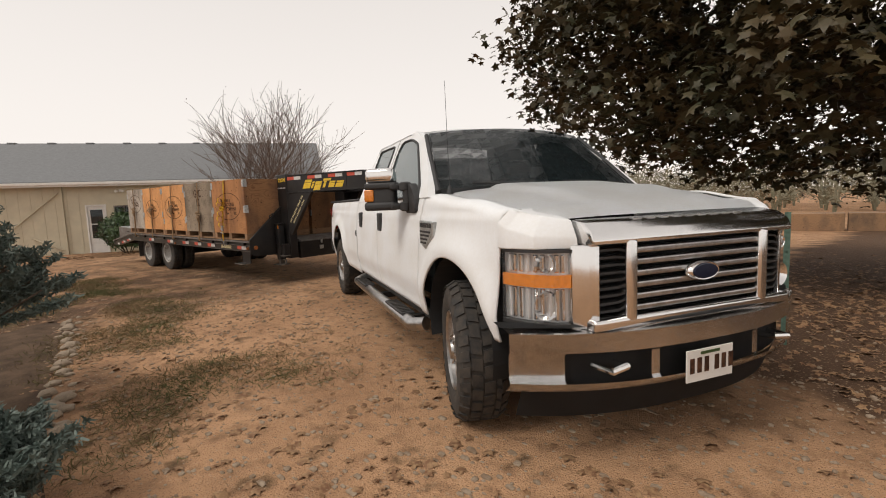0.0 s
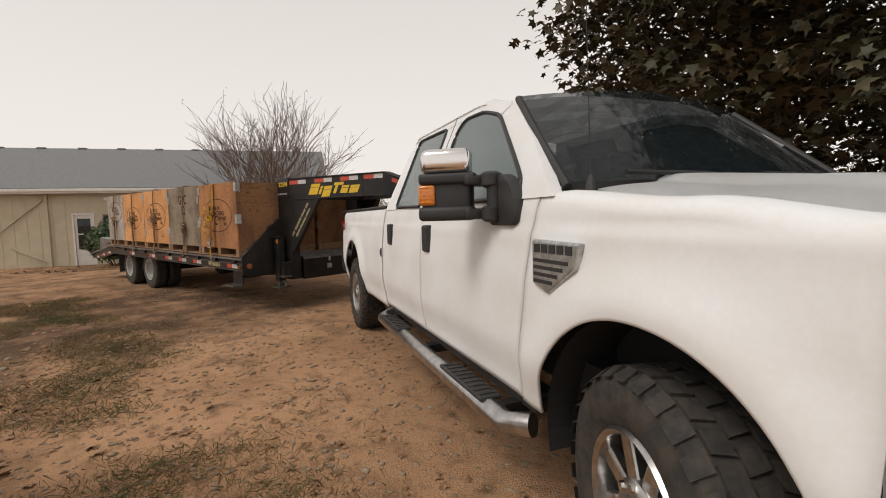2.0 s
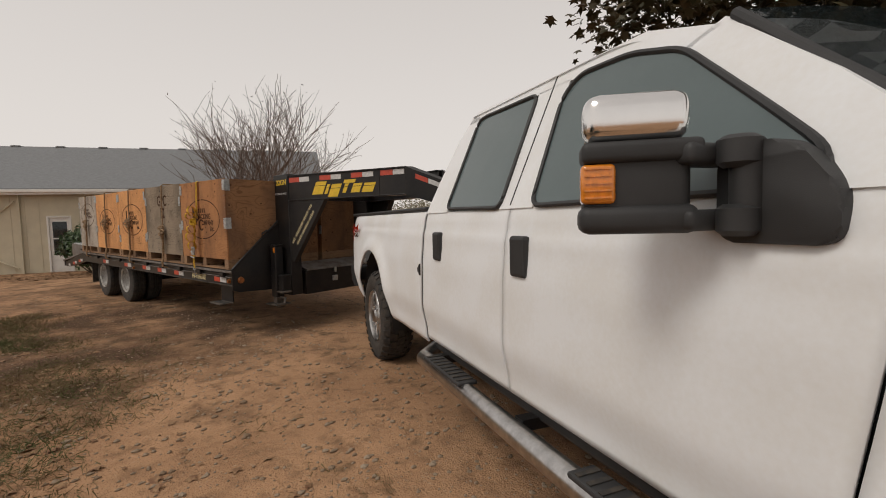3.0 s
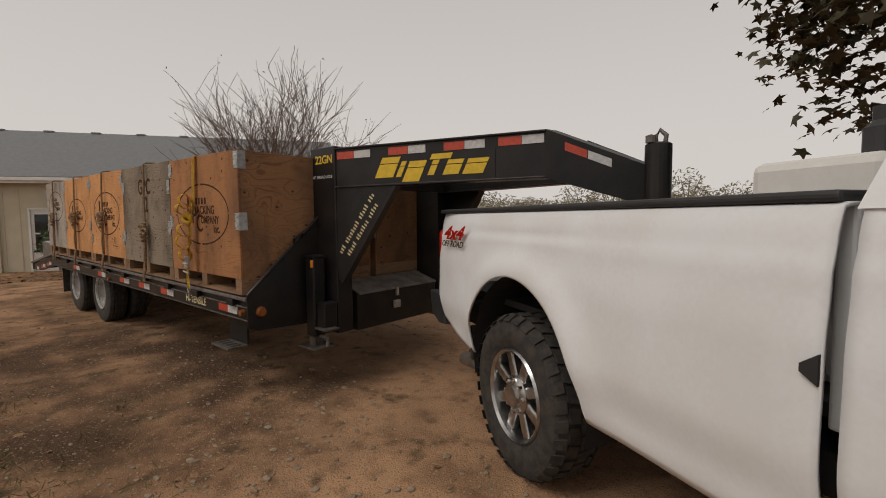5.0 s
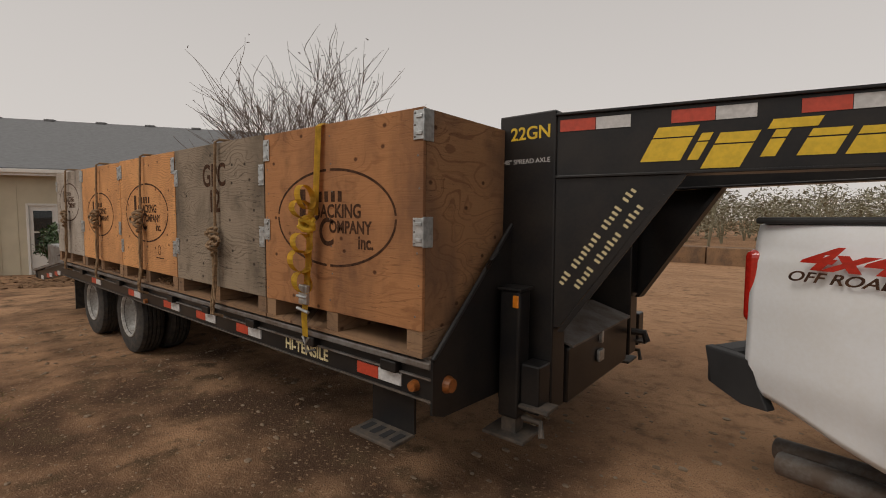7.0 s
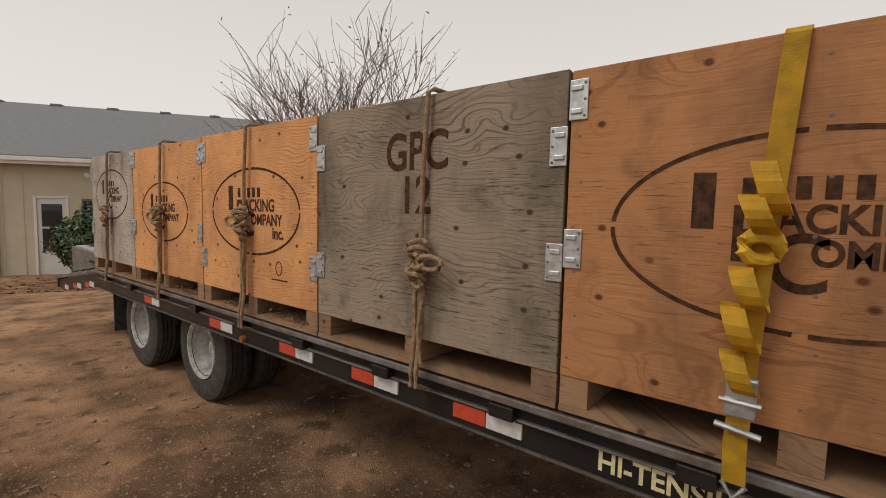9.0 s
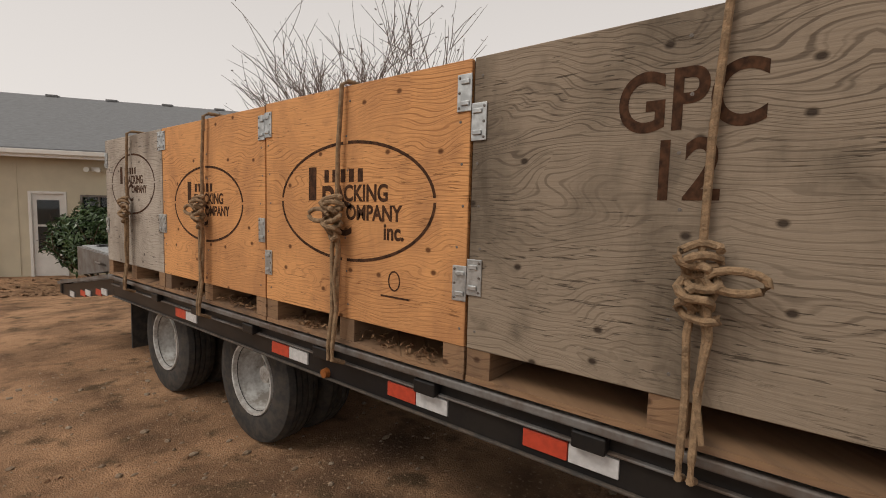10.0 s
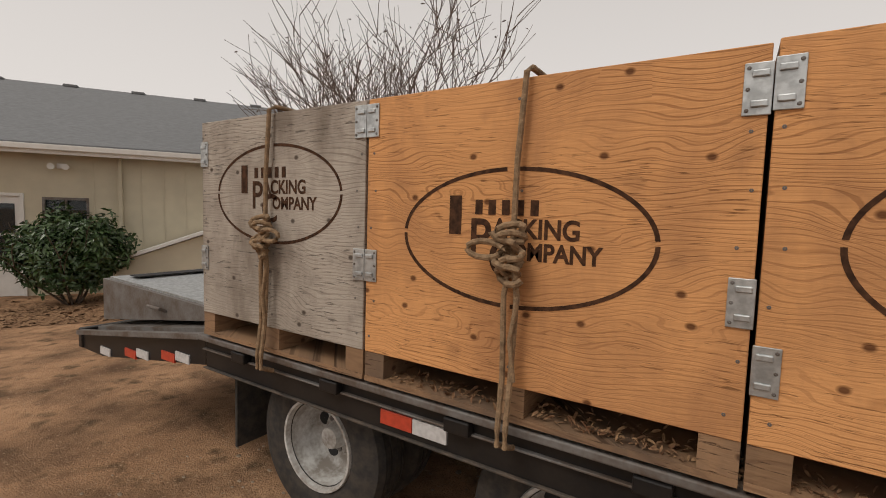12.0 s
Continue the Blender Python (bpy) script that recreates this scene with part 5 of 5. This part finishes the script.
    # towing mirrors
    for s in (-1, 1):
        def ys(a, b):
            return (min(s * a, s * b), max(s * a, s * b))
        # head swept back at its outer end: inner front corner, then outwards and forwards
        hm = Matrix(((-0.565, 0.825, 0, 3.52), (s * 0.825, s * 0.565, 0, s * 1.075), (0, 0, 1, 0), (0, 0, 0, 1)))
        mi = part("tow_mirror", box(0.0, 0.235, -0.12, -0.012, 1.262, 1.475, 0.03, m=hm, seg=3), PLASTIC, T, "black towing mirror with a chrome cap", smooth=True)
        part("mirror_cap", box(0.004, 0.235, -0.115, -0.002, 1.472, 1.585, 0.036, m=hm, seg=5), CHROME, mi, "chrome mirror cap", smooth=True)
        part("upper_band", box(-0.02, 0.24, -0.10, 0.004, 1.425, 1.474, 0.014, m=hm, seg=3), PLASTIC, mi, smooth=True)
        part("lower_cap", box(-0.01, 0.245, -0.11, 0.006, 1.262, 1.328, 0.022, m=hm, seg=3), PLASTIC, mi, smooth=True)
        part("turn_lens", box(0.165, 0.242, -0.07, 0.001, 1.332, 1.424, 0.012, m=hm, seg=3), AMBER, mi, "amber mirror lens", smooth=True)
        for k in range(5):
            part("lens_rib", box(0.175, 0.235, 0.0005, 0.004, 1.345 + k * 0.0165, 1.349 + k * 0.0165, m=hm), AMBER, mi)
        part("mirror_glass", box(0.015, 0.225, -0.124, -0.1205, 1.28, 1.57, m=hm), CHROME, mi)
        for z0, z1, nm in ((1.413, 1.462, "upper_arm"), (1.266, 1.314, "lower_arm")):
            part(nm, box(3.44, 3.53, *ys(0.93, 1.10), z0, z1, 0.015, seg=3), PLASTIC, mi, smooth=True)
            part("arm_joint", spin([(z0 - 0.012, 0.03), (z0, 0.045), (z1, 0.045), (z1 + 0.01, 0.03), (z1 + 0.01, 0.001)], "z", 16, centre=(3.56, s * 0.995, 0)), PLASTIC, mi, smooth=True)
        part("hinge_post", tube([(3.57, s * 0.985, 1.27), (3.57, s * 0.985, 1.46)], 0.034, sides=14), PLASTIC, mi, smooth=True)
        part("sail", prism(rounded([(3.50, 1.238), (3.745, 1.238), (3.748, 1.34), (3.66, 1.452), (3.52, 1.462), (3.50, 1.42)], 0.04), *ys(0.925, 0.985), bevel=0.01), PLASTIC, mi, smooth=True)
        # step bar
        sb = part("step_bar", tube([(1.42, s * 0.90, 0.45), (1.50, s * 1.02, 0.42), (2.5, s * 1.03, 0.42), (3.72, s * 1.03, 0.42), (3.82, s * 0.96, 0.44)], 0.05, sides=14), ALLOY, T, "silver tubular step bar", smooth=True)
        for xa in (1.65, 3.05):
            part("step_pad", box(xa, xa + 0.52, *ys(0.965, 1.075), 0.455, 0.477, 0.008), PLASTIC, sb)
            for k in range(9):
                part("tread", box(xa + 0.03 + k * 0.055, xa + 0.05 + k * 0.055, *ys(0.975, 1.065), 0.477, 0.482), RUBBER, sb)
        for xa in (1.62, 2.6, 3.6):
            part("bracket", box(xa, xa + 0.06, *ys(0.80, 1.0), 0.42, 0.47), BLACK, sb)
    # wheels
    tyre = link("tyre", tyre_bm(0.41, 0.275, 30, 0.232), RUBBER, True)
    rim = link("rim", spin([(-0.115, 0.245), (-0.128, 0.236), (-0.115, 0.222), (-0.03, 0.212), (0.06, 0.205), (0.06, 0.001)], "y", 40), ALLOY, True)
    dark = link("brake", spin([(-0.002, 0.205), (-0.002, 0.001)], "y", 30), DARKIN)
    sp = bmesh.new()
    for k in range(8):
        rot = Matrix.Rotation(2 * math.pi * (k + 0.5) / 8, 4, "Y")
        box(0.07, 0.222, -0.095, -0.05, -0.030, 0.030, 0.01, sp, m=rot)
    spoke = link("spokes", sp, ALLOY)
    cap = link("hub_cap", spin([(-0.05, 0.105), (-0.10, 0.10), (-0.112, 0.085), (-0.118, 0.06), (-0.135, 0.055), (-0.14, 0.001)], "y", 28), ALLOY, True)
    nut = link("wheel_nut", spin([(-0.09, 0.013), (-0.122, 0.013), (-0.126, 0.001)], "y", 6), CHROME)
    for ax, turn in ((4.40, -14), (0.0, 0)):
        for s in (-1, 1):
            w = new("wheel", tyre)
            w.parent = truck
            w.matrix_local = pose(ax, s * 0.865, 0.41, 0, 0, turn + (0 if s < 0 else 180))
            tagged(w, "all-terrain tyre on an eight-spoke alloy wheel")
            for nm, me in (("rim", rim), ("brake", dark), ("spokes", spoke), ("hub_cap", cap)):
                o = new(nm, me)
                o.parent = w
            for k in range(8):
                o = new("wheel_nut", nut)
                o.parent, o.location = w, (0.082 * math.cos(k * math.pi / 4), 0, 0.082 * math.sin(k * math.pi / 4))
        part("axle", tube([(ax, -0.8, 0.41), (ax, 0.8, 0.41)], 0.05), BLACK, truck)


build_truck()


def bed_tank():
    t = thing("storage_tank", "white plastic tank with a small pump in the truck bed", "tank", truck.matrix_world @ pose(0, 0, 0.84))
    part("tank_body", box(0.98, 1.345, -0.66, 0.30, 0.0, 0.66, 0.03), TRIM, t)
    part("pump", spin([(0.66, 0.05), (0.74, 0.05), (0.76, 0.03), (0.80, 0.03)], "z", 16, centre=(1.26, -0.5, 0)), PLASTIC, t)
    part("hose", tube([(1.26, -0.5, 0.78), (1.29, -0.5, 0.82), (1.31, -0.45, 0.76), (1.31, -0.35, 0.66)], 0.014), PLASTIC, t)


bed_tank()


# ---- plants and background ----
def cloud(name, pts, dirs, sizes, shape, material, parent=None):
    """Many small leaves, one mesh: each a copy of the flat shape, turned its own way."""
    rng = np.random.default_rng(len(pts))
    n, k = len(pts), len(shape)
    pts, sizes = np.array(pts), np.array(sizes)
    nrm = np.array(dirs) + rng.normal(0, 0.45, (n, 3))
    nrm /= np.linalg.norm(nrm, axis=1)[:, None]
    a = np.cross(nrm, rng.normal(0, 1, (n, 3)))
    a /= np.linalg.norm(a, axis=1)[:, None]
    b = np.cross(nrm, a)
    sh = np.array(shape)
    bend = (sh[:, 0] ** 2 + sh[:, 1] ** 2) * 0.25
    v = pts[:, None, :] + sizes[:, None, None] * (sh[None, :, 0, None] * a[:, None, :] + sh[None, :, 1, None] * b[:, None, :] - bend[None, :, None] * nrm[:, None, :])
    me = bpy.data.meshes.new(name)
    faces = [tuple(range(i * k, i * k + k)) for i in range(n)]
    me.from_pydata(v.reshape(-1, 3).tolist(), [], faces)
    me.materials.append(material)
    ob = new(name, me)
    if parent:
        ob.parent = parent
    return ob


MAPLE = [(math.cos(a) * r, math.sin(a) * r) for a, r in [(k * math.pi / 5, (1.0 if k % 2 == 0 else 0.5)) for k in range(10)]]
OVAL = [(1.0, 0), (0.4, 0.3), (-0.5, 0.28), (-1.0, 0), (-0.5, -0.28), (0.4, -0.3)]
BLADE = [(1.0, 0.0), (-1.0, 0.08), (-1.0, -0.08)]


def limb(bm, start, direction, length, radius, depth, rnd, tips, split=3, droop=0.0):
    pts, p, d = [Vector(start)], Vector(start), Vector(direction).normalized()
    for _ in range(5):
        d = (d + Vector((rnd.uniform(-0.18, 0.18), rnd.uniform(-0.18, 0.18), rnd.uniform(-0.1, 0.12) - droop))).normalized()
        p = p + d * length / 5
        pts.append(p.copy())
    tube(pts, max(radius, 0.009), bm, 6 if depth > 1 else 4, 0.45)
    tips.append(p.copy())
    if depth > 0:
        for k in range(split):
            q = pts[rnd.randint(2, 5)]
            nd = (d + Vector((rnd.uniform(-0.75, 0.75), rnd.uniform(-0.75, 0.75), rnd.uniform(-0.2, 0.6)))).normalized()
            limb(bm, q, nd, length * rnd.uniform(0.5, 0.75), radius * 0.45, depth - 1, rnd, tips, split, droop)


def build_maple():
    rnd = random.Random(11)
    t = thing("maple_tree", "broad maple tree with dark drooping foliage", "tree", pose(1.4, 8.7, ground_z(1.4, 8.7)))
    bm, tips = bmesh.new(), []
    tube([(0, 0, -0.1), (0.05, 0.0, 0.8), (0.0, 0.05, 2.0)], 0.34, bm, 14, 0.75)
    for k in range(9):
        a = k * 2 * math.pi / 9
        limb(bm, (0, 0, 1.7 + 0.1 * (k % 3)), (math.cos(a), math.sin(a) * 0.8, 0.6), 2.3, 0.12, 2, rnd, tips, 3, 0.02)
    part("trunk", bm, BARK, t)
    pts, dirs, sizes = [], [], []
    clumps = []
    while len(clumps) < 1250:
        u = Vector((rnd.gauss(0, 1), rnd.gauss(0, 1), rnd.gauss(0, 1))).normalized()
        r = rnd.uniform(0.3, 1.0) ** 0.5 * (0.93 + 0.16 * noise.noise(tuple(u * 3.0)))
        c = Vector((u.x * 6.7 * r, u.y * 3.9 * r, 4.2 + u.z * 3.4 * r))
        low = 1.5 + 0.4 * noise.noise((c.x * 0.9, c.y * 0.9, 3)) + 0.75 * step01((-c.x - 1.5) / 4.0)
        if c.z < low or c.y > 2.4 or c.y < -3.1:
            continue
        clumps.append(c)
    for c in clumps:
        for _ in range(38):
            o = Vector((rnd.gauss(0, 0.27), rnd.gauss(0, 0.27), rnd.gauss(0, 0.2)))
            pts.append(tuple(c + o))
            dirs.append((o.x * 0.4, o.y * 0.4, 0.8))
            sizes.append(rnd.uniform(0.06, 0.115))
    cloud("crown", pts, dirs, sizes, MAPLE, LEAF, t)


build_maple()


def build_bare_tree(x, y):
    rnd = random.Random(6)
    t = thing("bare_tree", "leafless many-stemmed small tree", "tree", pose(x, y, ground_z(x, y)))
    bm, tips = bmesh.new(), []
    for k in range(17):
        a = k * 2 * math.pi / 17 + 0.3
        lean = rnd.uniform(0.1, 0.55)
        limb(bm, (0.2 * math.cos(a), 0.2 * math.sin(a), 0), (lean * math.cos(a), lean * math.sin(a), 1.0), rnd.uniform(2.75, 3.3), 0.05, 3, rnd, tips, 4)
    part("branchwork", bm, TWIG, t)
    pts = [tuple(q + Vector((rnd.uniform(-0.1, 0.1),) * 3)) for q in tips for _ in range(1) if rnd.random() < 0.3]
    cloud("last_leaves", pts, [(0, 0, 1)] * len(pts), [0.045] * len(pts), OVAL, TWIG, t)


build_bare_tree(-18.1, 10.35)


def build_laurel():
    rnd = random.Random(7)
    m = pose(-22.9, 5.03, -0.2, 0, 0, 57) @ pose(1.72, -1.2, 0)
    b = thing("laurel_bush", "dense glossy green laurel bush beside the barn door", "bush", m)
    bm, tips = bmesh.new(), []
    for k in range(9):
        a = k * 0.7
        limb(bm, (0.1 * math.cos(a), 0.1 * math.sin(a), 0), (0.6 * math.cos(a), 0.6 * math.sin(a), 0.9), 1.0, 0.02, 1, rnd, tips)
    part("branchwork", bm, BARK, b)
    pts, dirs, sizes = [], [], []
    for _ in range(5200):
        u = Vector((rnd.gauss(0, 1), rnd.gauss(0, 1), rnd.gauss(0, 1))).normalized()
        r = rnd.uniform(0.6, 1.0) * (0.88 + 0.28 * noise.noise(tuple(u * 2.2)))
        p = Vector((u.x * 1.05 * r, u.y * 0.75 * r, 0.95 + u.z * 0.85 * r))
        if p.z < 0.1:
            continue
        pts.append(tuple(p)), dirs.append(tuple(u * 0.7 + Vector((0, 0, 0.5)))), sizes.append(rnd.uniform(0.05, 0.085))
    cloud("foliage", pts, dirs, sizes, OVAL, LAUREL, b)


build_laurel()


def build_spruce(x, y, h, spread, seed, label):
    """Small blue spruce: whorls of branches, each thick with short needles."""
    rnd = random.Random(seed)
    s = thing("blue_spruce", label, "tree", pose(x, y, ground_z(x, y)), "blue spruces")
    bm = bmesh.new()
    tube([(0, 0, -0.05), (0.02, 0, h * 0.5), (0, 0.01, h)], 0.06, bm, 8, 0.2)
    pts, dirs, sizes = [], [], []
    for lv in range(9):
        z = 0.36 * h + lv * h * 0.64 / 9.5
        reach = spread * (1 - lv / 11)
        for k in range(8):
            a = k * 2 * math.pi / 8 + lv * 0.5 + rnd.uniform(-0.2, 0.2)
            d = Vector((math.cos(a), math.sin(a), 0.28))
            tube([(0, 0, z), tuple(Vector((0, 0, z)) + d * reach * 0.6), tuple(Vector((0, 0, z)) + d * reach + Vector((0, 0, 0.1)))], 0.012, bm, 5, 0.4)
            for j in range(9):
                base = Vector((0, 0, z)) + d * reach * (0.25 + 0.75 * j / 8)
                tw = (d + Vector((rnd.uniform(-0.8, 0.8), rnd.uniform(-0.8, 0.8), rnd.uniform(0.0, 0.7)))).normalized()
                for q in range(105):
                    along = base + tw * (0.19 * q / 105)
                    n = Vector((rnd.gauss(0, 1), rnd.gauss(0, 1), rnd.gauss(0, 1))).normalized()
                    pts.append(tuple(along + n * 0.02)), dirs.append(tuple(n.cross(tw))), sizes.append(rnd.uniform(0.018, 0.034))
    part("trunk", bm, BARK, s)
    cloud("needles", pts, dirs, sizes, [(1.0, 0.0), (0.0, 0.2), (-1.0, 0.14), (-1.0, -0.14), (0.0, -0.2)], SPRUCE, s)


build_spruce(-3.85, -0.12, 1.55, 0.82, 3, "young blue spruce with thick grey-green needles")
build_spruce(-2.45, -0.12, 0.42, 0.42, 5, "low blue spruce shoot in the border bed")

# far hazelnut orchard and the wall before it
def orchard():
    rnd = random.Random(9)
    far = tagged(new("orchard"), "hazy rows of hazelnut trees beyond the yard", "orchard", kind="stuff")
    tr = bmesh.new()
    pts, dirs, sizes = [], [], []
    for row in range(5):
        for k in range(34):
            x, y = -52 + k * 2.9 + rnd.uniform(-0.5, 0.5), 38 + row * 7 + rnd.uniform(-1, 1) + (0 if k < 24 else -4)
            g, h = ground_z(x, y), rnd.uniform(3.6, 5.2)
            for st in range(3):
                tube([(x, y, g), (x + rnd.uniform(-0.5, 0.5), y, g + h * 0.5), (x + rnd.uniform(-1.2, 1.2), y, g + h * 0.85)], 0.09, tr, 4, 0.3)
            for _ in range(650):
                u = Vector((rnd.gauss(0, 1), rnd.gauss(0, 1), rnd.gauss(0, 1))).normalized() * rnd.uniform(0.3, 1.0) ** 0.5
                pts.append((x + u.x * 1.9, y + u.y * 1.9, g + h * 0.56 + u.z * h * 0.46)), dirs.append((0, 0, 1)), sizes.append(rnd.uniform(0.10, 0.2))
    part("trunk_row", tr, FARLEAF, far)
    cloud("foliage", pts, dirs, sizes, OVAL, FARLEAF, far)


orchard()


def far_boxes():
    me = link("far_bin", box(-1.25, 1.25, -0.6, 0.6, 0, 0.72, 0.02), TIMBER)
    for k in range(9):
        x = -13.5 + k * 2.6
        o = tagged(new("stacked_bin", me), "pale wooden bin in a row across the yard", "bin", "row of far bins")
        o.location = (x, 25 + 0.2 * math.sin(k * 2.1), ground_z(x, 25))


far_boxes()

# steel fence post
def fence_post():
    x, y = -0.06, 4.68
    p = thing("fence_post", "green painted steel fence post", "post", pose(x, y, ground_z(x, y)))
    green = mat("faded_green_paint", (0.10, 0.17, 0.13), 0.6, vary=0.4, scale=20)
    part("post_flange", box(-0.022, 0.022, -0.003, 0.003, -0.1, 1.12), green, p)
    part("post_web", box(-0.003, 0.003, 0.003, 0.035, -0.1, 1.12), green, p)
    for k in range(12):
        part("stud", box(-0.006, 0.006, -0.012, -0.003, 0.15 + k * 0.08, 0.165 + k * 0.08), green, p)


fence_post()


# ---- loose ground cover ----
def scatter():
    rnd = random.Random(21)
    # pebbles and clods
    base = bmesh.new()
    bmesh.ops.create_icosphere(base, subdivisions=1, radius=1.0)
    bv = np.array([v.co[:] for v in base.verts])
    bf = [[v.index for v in f.verts] for f in base.faces]
    base.free()
    verts, faces = [], []
    for _ in range(8500):
        x, y = rnd.uniform(-14, 1.5), rnd.uniform(0.2, 6.5)
        if rnd.random() < 0.5:
            x, y = rnd.uniform(-7, 0.5), rnd.uniform(0.6, 4.2)
        r = min(0.004 + rnd.expovariate(1 / 0.005), 0.02)
        off = len(verts) * 1
        k = bv * np.array([r * rnd.uniform(0.8, 1.6), r * rnd.uniform(0.8, 1.4), r * rnd.uniform(0.4, 0.8)]) * (1 + 0.25 * np.sin(bv[:, ::-1] * 7 + x))
        k = k + np.array([x, y, ground_z(x, y) + r * 0.15])
        verts.extend(k.tolist())
        faces.extend([[off + i for i in f] for f in bf])
    me = bpy.data.meshes.new("pebbles")
    me.from_pydata(verts, [], faces)
    me.materials.append(PEBBLE)
    tagged(new("pebbles", me), "small brown pebbles and clods on the dirt", "pebbles", kind="stuff")
    # fallen leaves
    pts, sizes = [], []
    for _ in range(6500):
        if rnd.random() < 0.72:
            x, y = rnd.gauss(0.9, 1.9), rnd.gauss(6.0, 2.4)
            if x + 0.45 * y < 1.6 and rnd.random() < 0.93:
                continue
        elif rnd.random() < 0.5:
            m = pose(-22.9, 5.03, 0, 0, 0, 57) @ pose(rnd.gauss(1.4, 1.5), rnd.uniform(-2.9, -0.3), 0)
            x, y = m.translation.x, m.translation.y
        else:
            x, y = rnd.uniform(-9, 0.3), rnd.gauss(1.2, 0.9)
            if y > 2.6 and rnd.random() < 0.7:
                continue
        pts.append((x, y, ground_z(x, y) + 0.012)), sizes.append(rnd.uniform(0.02, 0.055))
    for _ in range(1500):
        m = pose(-22.9, 5.03, 0, 0, 0, 57) @ pose(rnd.gauss(2.3, 1.1), rnd.uniform(-3.1, -1.5), 0)
        x, y = m.translation.x, m.translation.y
        pts.append((x, y, ground_z(x, y) + 0.02)), sizes.append(rnd.uniform(0.04, 0.08))
    for _ in range(260):
        x, y = rnd.uniform(-12, 0.5), rnd.uniform(0.8, 4.5)
        pts.append((x, y, ground_z(x, y) + 0.01)), sizes.append(rnd.uniform(0.012, 0.032))
    tagged(cloud("fallen_leaves", pts, [(0, 0, 2.2)] * len(pts), sizes, MAPLE, DRYLEAF), "curled brown fallen leaves", "leaves", kind="stuff")
    # thin dry grass between border and track
    pts, dirs, sizes = [], [], []
    for _ in range(1900):
        x = rnd.uniform(-11.5, -2.6)
        y = rnd.gauss(1.35 + (-x - 4) * 0.12, 0.55)
        if noise.noise((x * 0.8, y * 1.1, 2)) < -0.05:
            continue
        for _ in range(26):
            px, py = x + rnd.gauss(0, 0.09), y + rnd.gauss(0, 0.09)
            s = rnd.uniform(0.015, 0.042)
            pts.append((px, py, ground_z(px, py) + s * 0.5))
            a = rnd.uniform(0, 6.28)
            dirs.append((math.cos(a), math.sin(a), 0.6)), sizes.append(s)
    tagged(cloud("dry_grass", pts, dirs, sizes, BLADE, GRASSMAT), "thin patches of dry trodden grass", "grass", kind="stuff")
    # dark border bed with stone edging
    me_list = []
    for k in range(4):
        bm = bmesh.new()
        bmesh.ops.create_icosphere(bm, subdivisions=2, radius=1.0)
        for v in bm.verts:
            v.co *= 1 + 0.35 * noise.noise(tuple(v.co * 1.4 + Vector((k * 5, 0, 0))))
            v.co.z *= 0.55
        me_list.append(link("edging_stone", bm, STONE, True))
    for k in range(46):
        t = k / 45
        x, y = -3.0 - 4.2 * t + rnd.gauss(0, 0.03), 0.38 + 0.95 * t + rnd.gauss(0, 0.05)
        o = tagged(new("edging_stone", me_list[k % 4]), "rounded pale border stone half sunk in soil", "stone", "border stones")
        r = rnd.uniform(0.03, 0.075)
        o.scale, o.rotation_euler = (r, r * rnd.uniform(0.7, 1), r), (0, 0, rnd.uniform(0, 6))
        o.location = (x, y, ground_z(x, y) + r * 0.2)

    # dark planting bed behind the stones
    bm = bmesh.new()
    cols = []
    for i in range(61):
        x = -7.4 + 6.4 * i / 60
        deep = 0.05 + 1.9 * step01(i / 14) * step01((60 - i) / 14)
        edge = 0.30 + max(0.0, (-x - 3.0)) / 4.2 * 0.95 + 0.16 * noise.noise((x * 2.3, 1, 0))
        cols.append([bm.verts.new((x, y, ground_z(x, y) + 0.025 * step01((edge - y) / 0.3) + 0.004)) for y in [edge - deep + deep * j / 20 for j in range(21)]])
    for a, b in zip(cols, cols[1:]):
        for j in range(20):
            bm.faces.new((a[j], b[j], b[j + 1], a[j + 1]))
    solo("border_bed", bm, SOIL, "dark soil of the border bed", "soil", "structure", smooth=True)
    # husks and leaf bits caught under two bins
    pts, sizes = [], []
    for _ in range(700):
        x, y = rnd.uniform(-12.2, -10.0), 3.83 + abs(rnd.gauss(0, 0.06))
        pts.append((x, y, 0.825 + rnd.uniform(0, 0.03) * max(0.1, math.sin((x + 12.2) * 2.6) ** 2))), sizes.append(rnd.uniform(0.008, 0.018))
    litter = tagged(cloud("husk_litter", pts, [(0, 0, 1)] * len(pts), sizes, OVAL, DRYLEAF), "brown nut husks and leaf bits under the bins", "husks", kind="stuff")
    litter.matrix_world = TILT


scatter()
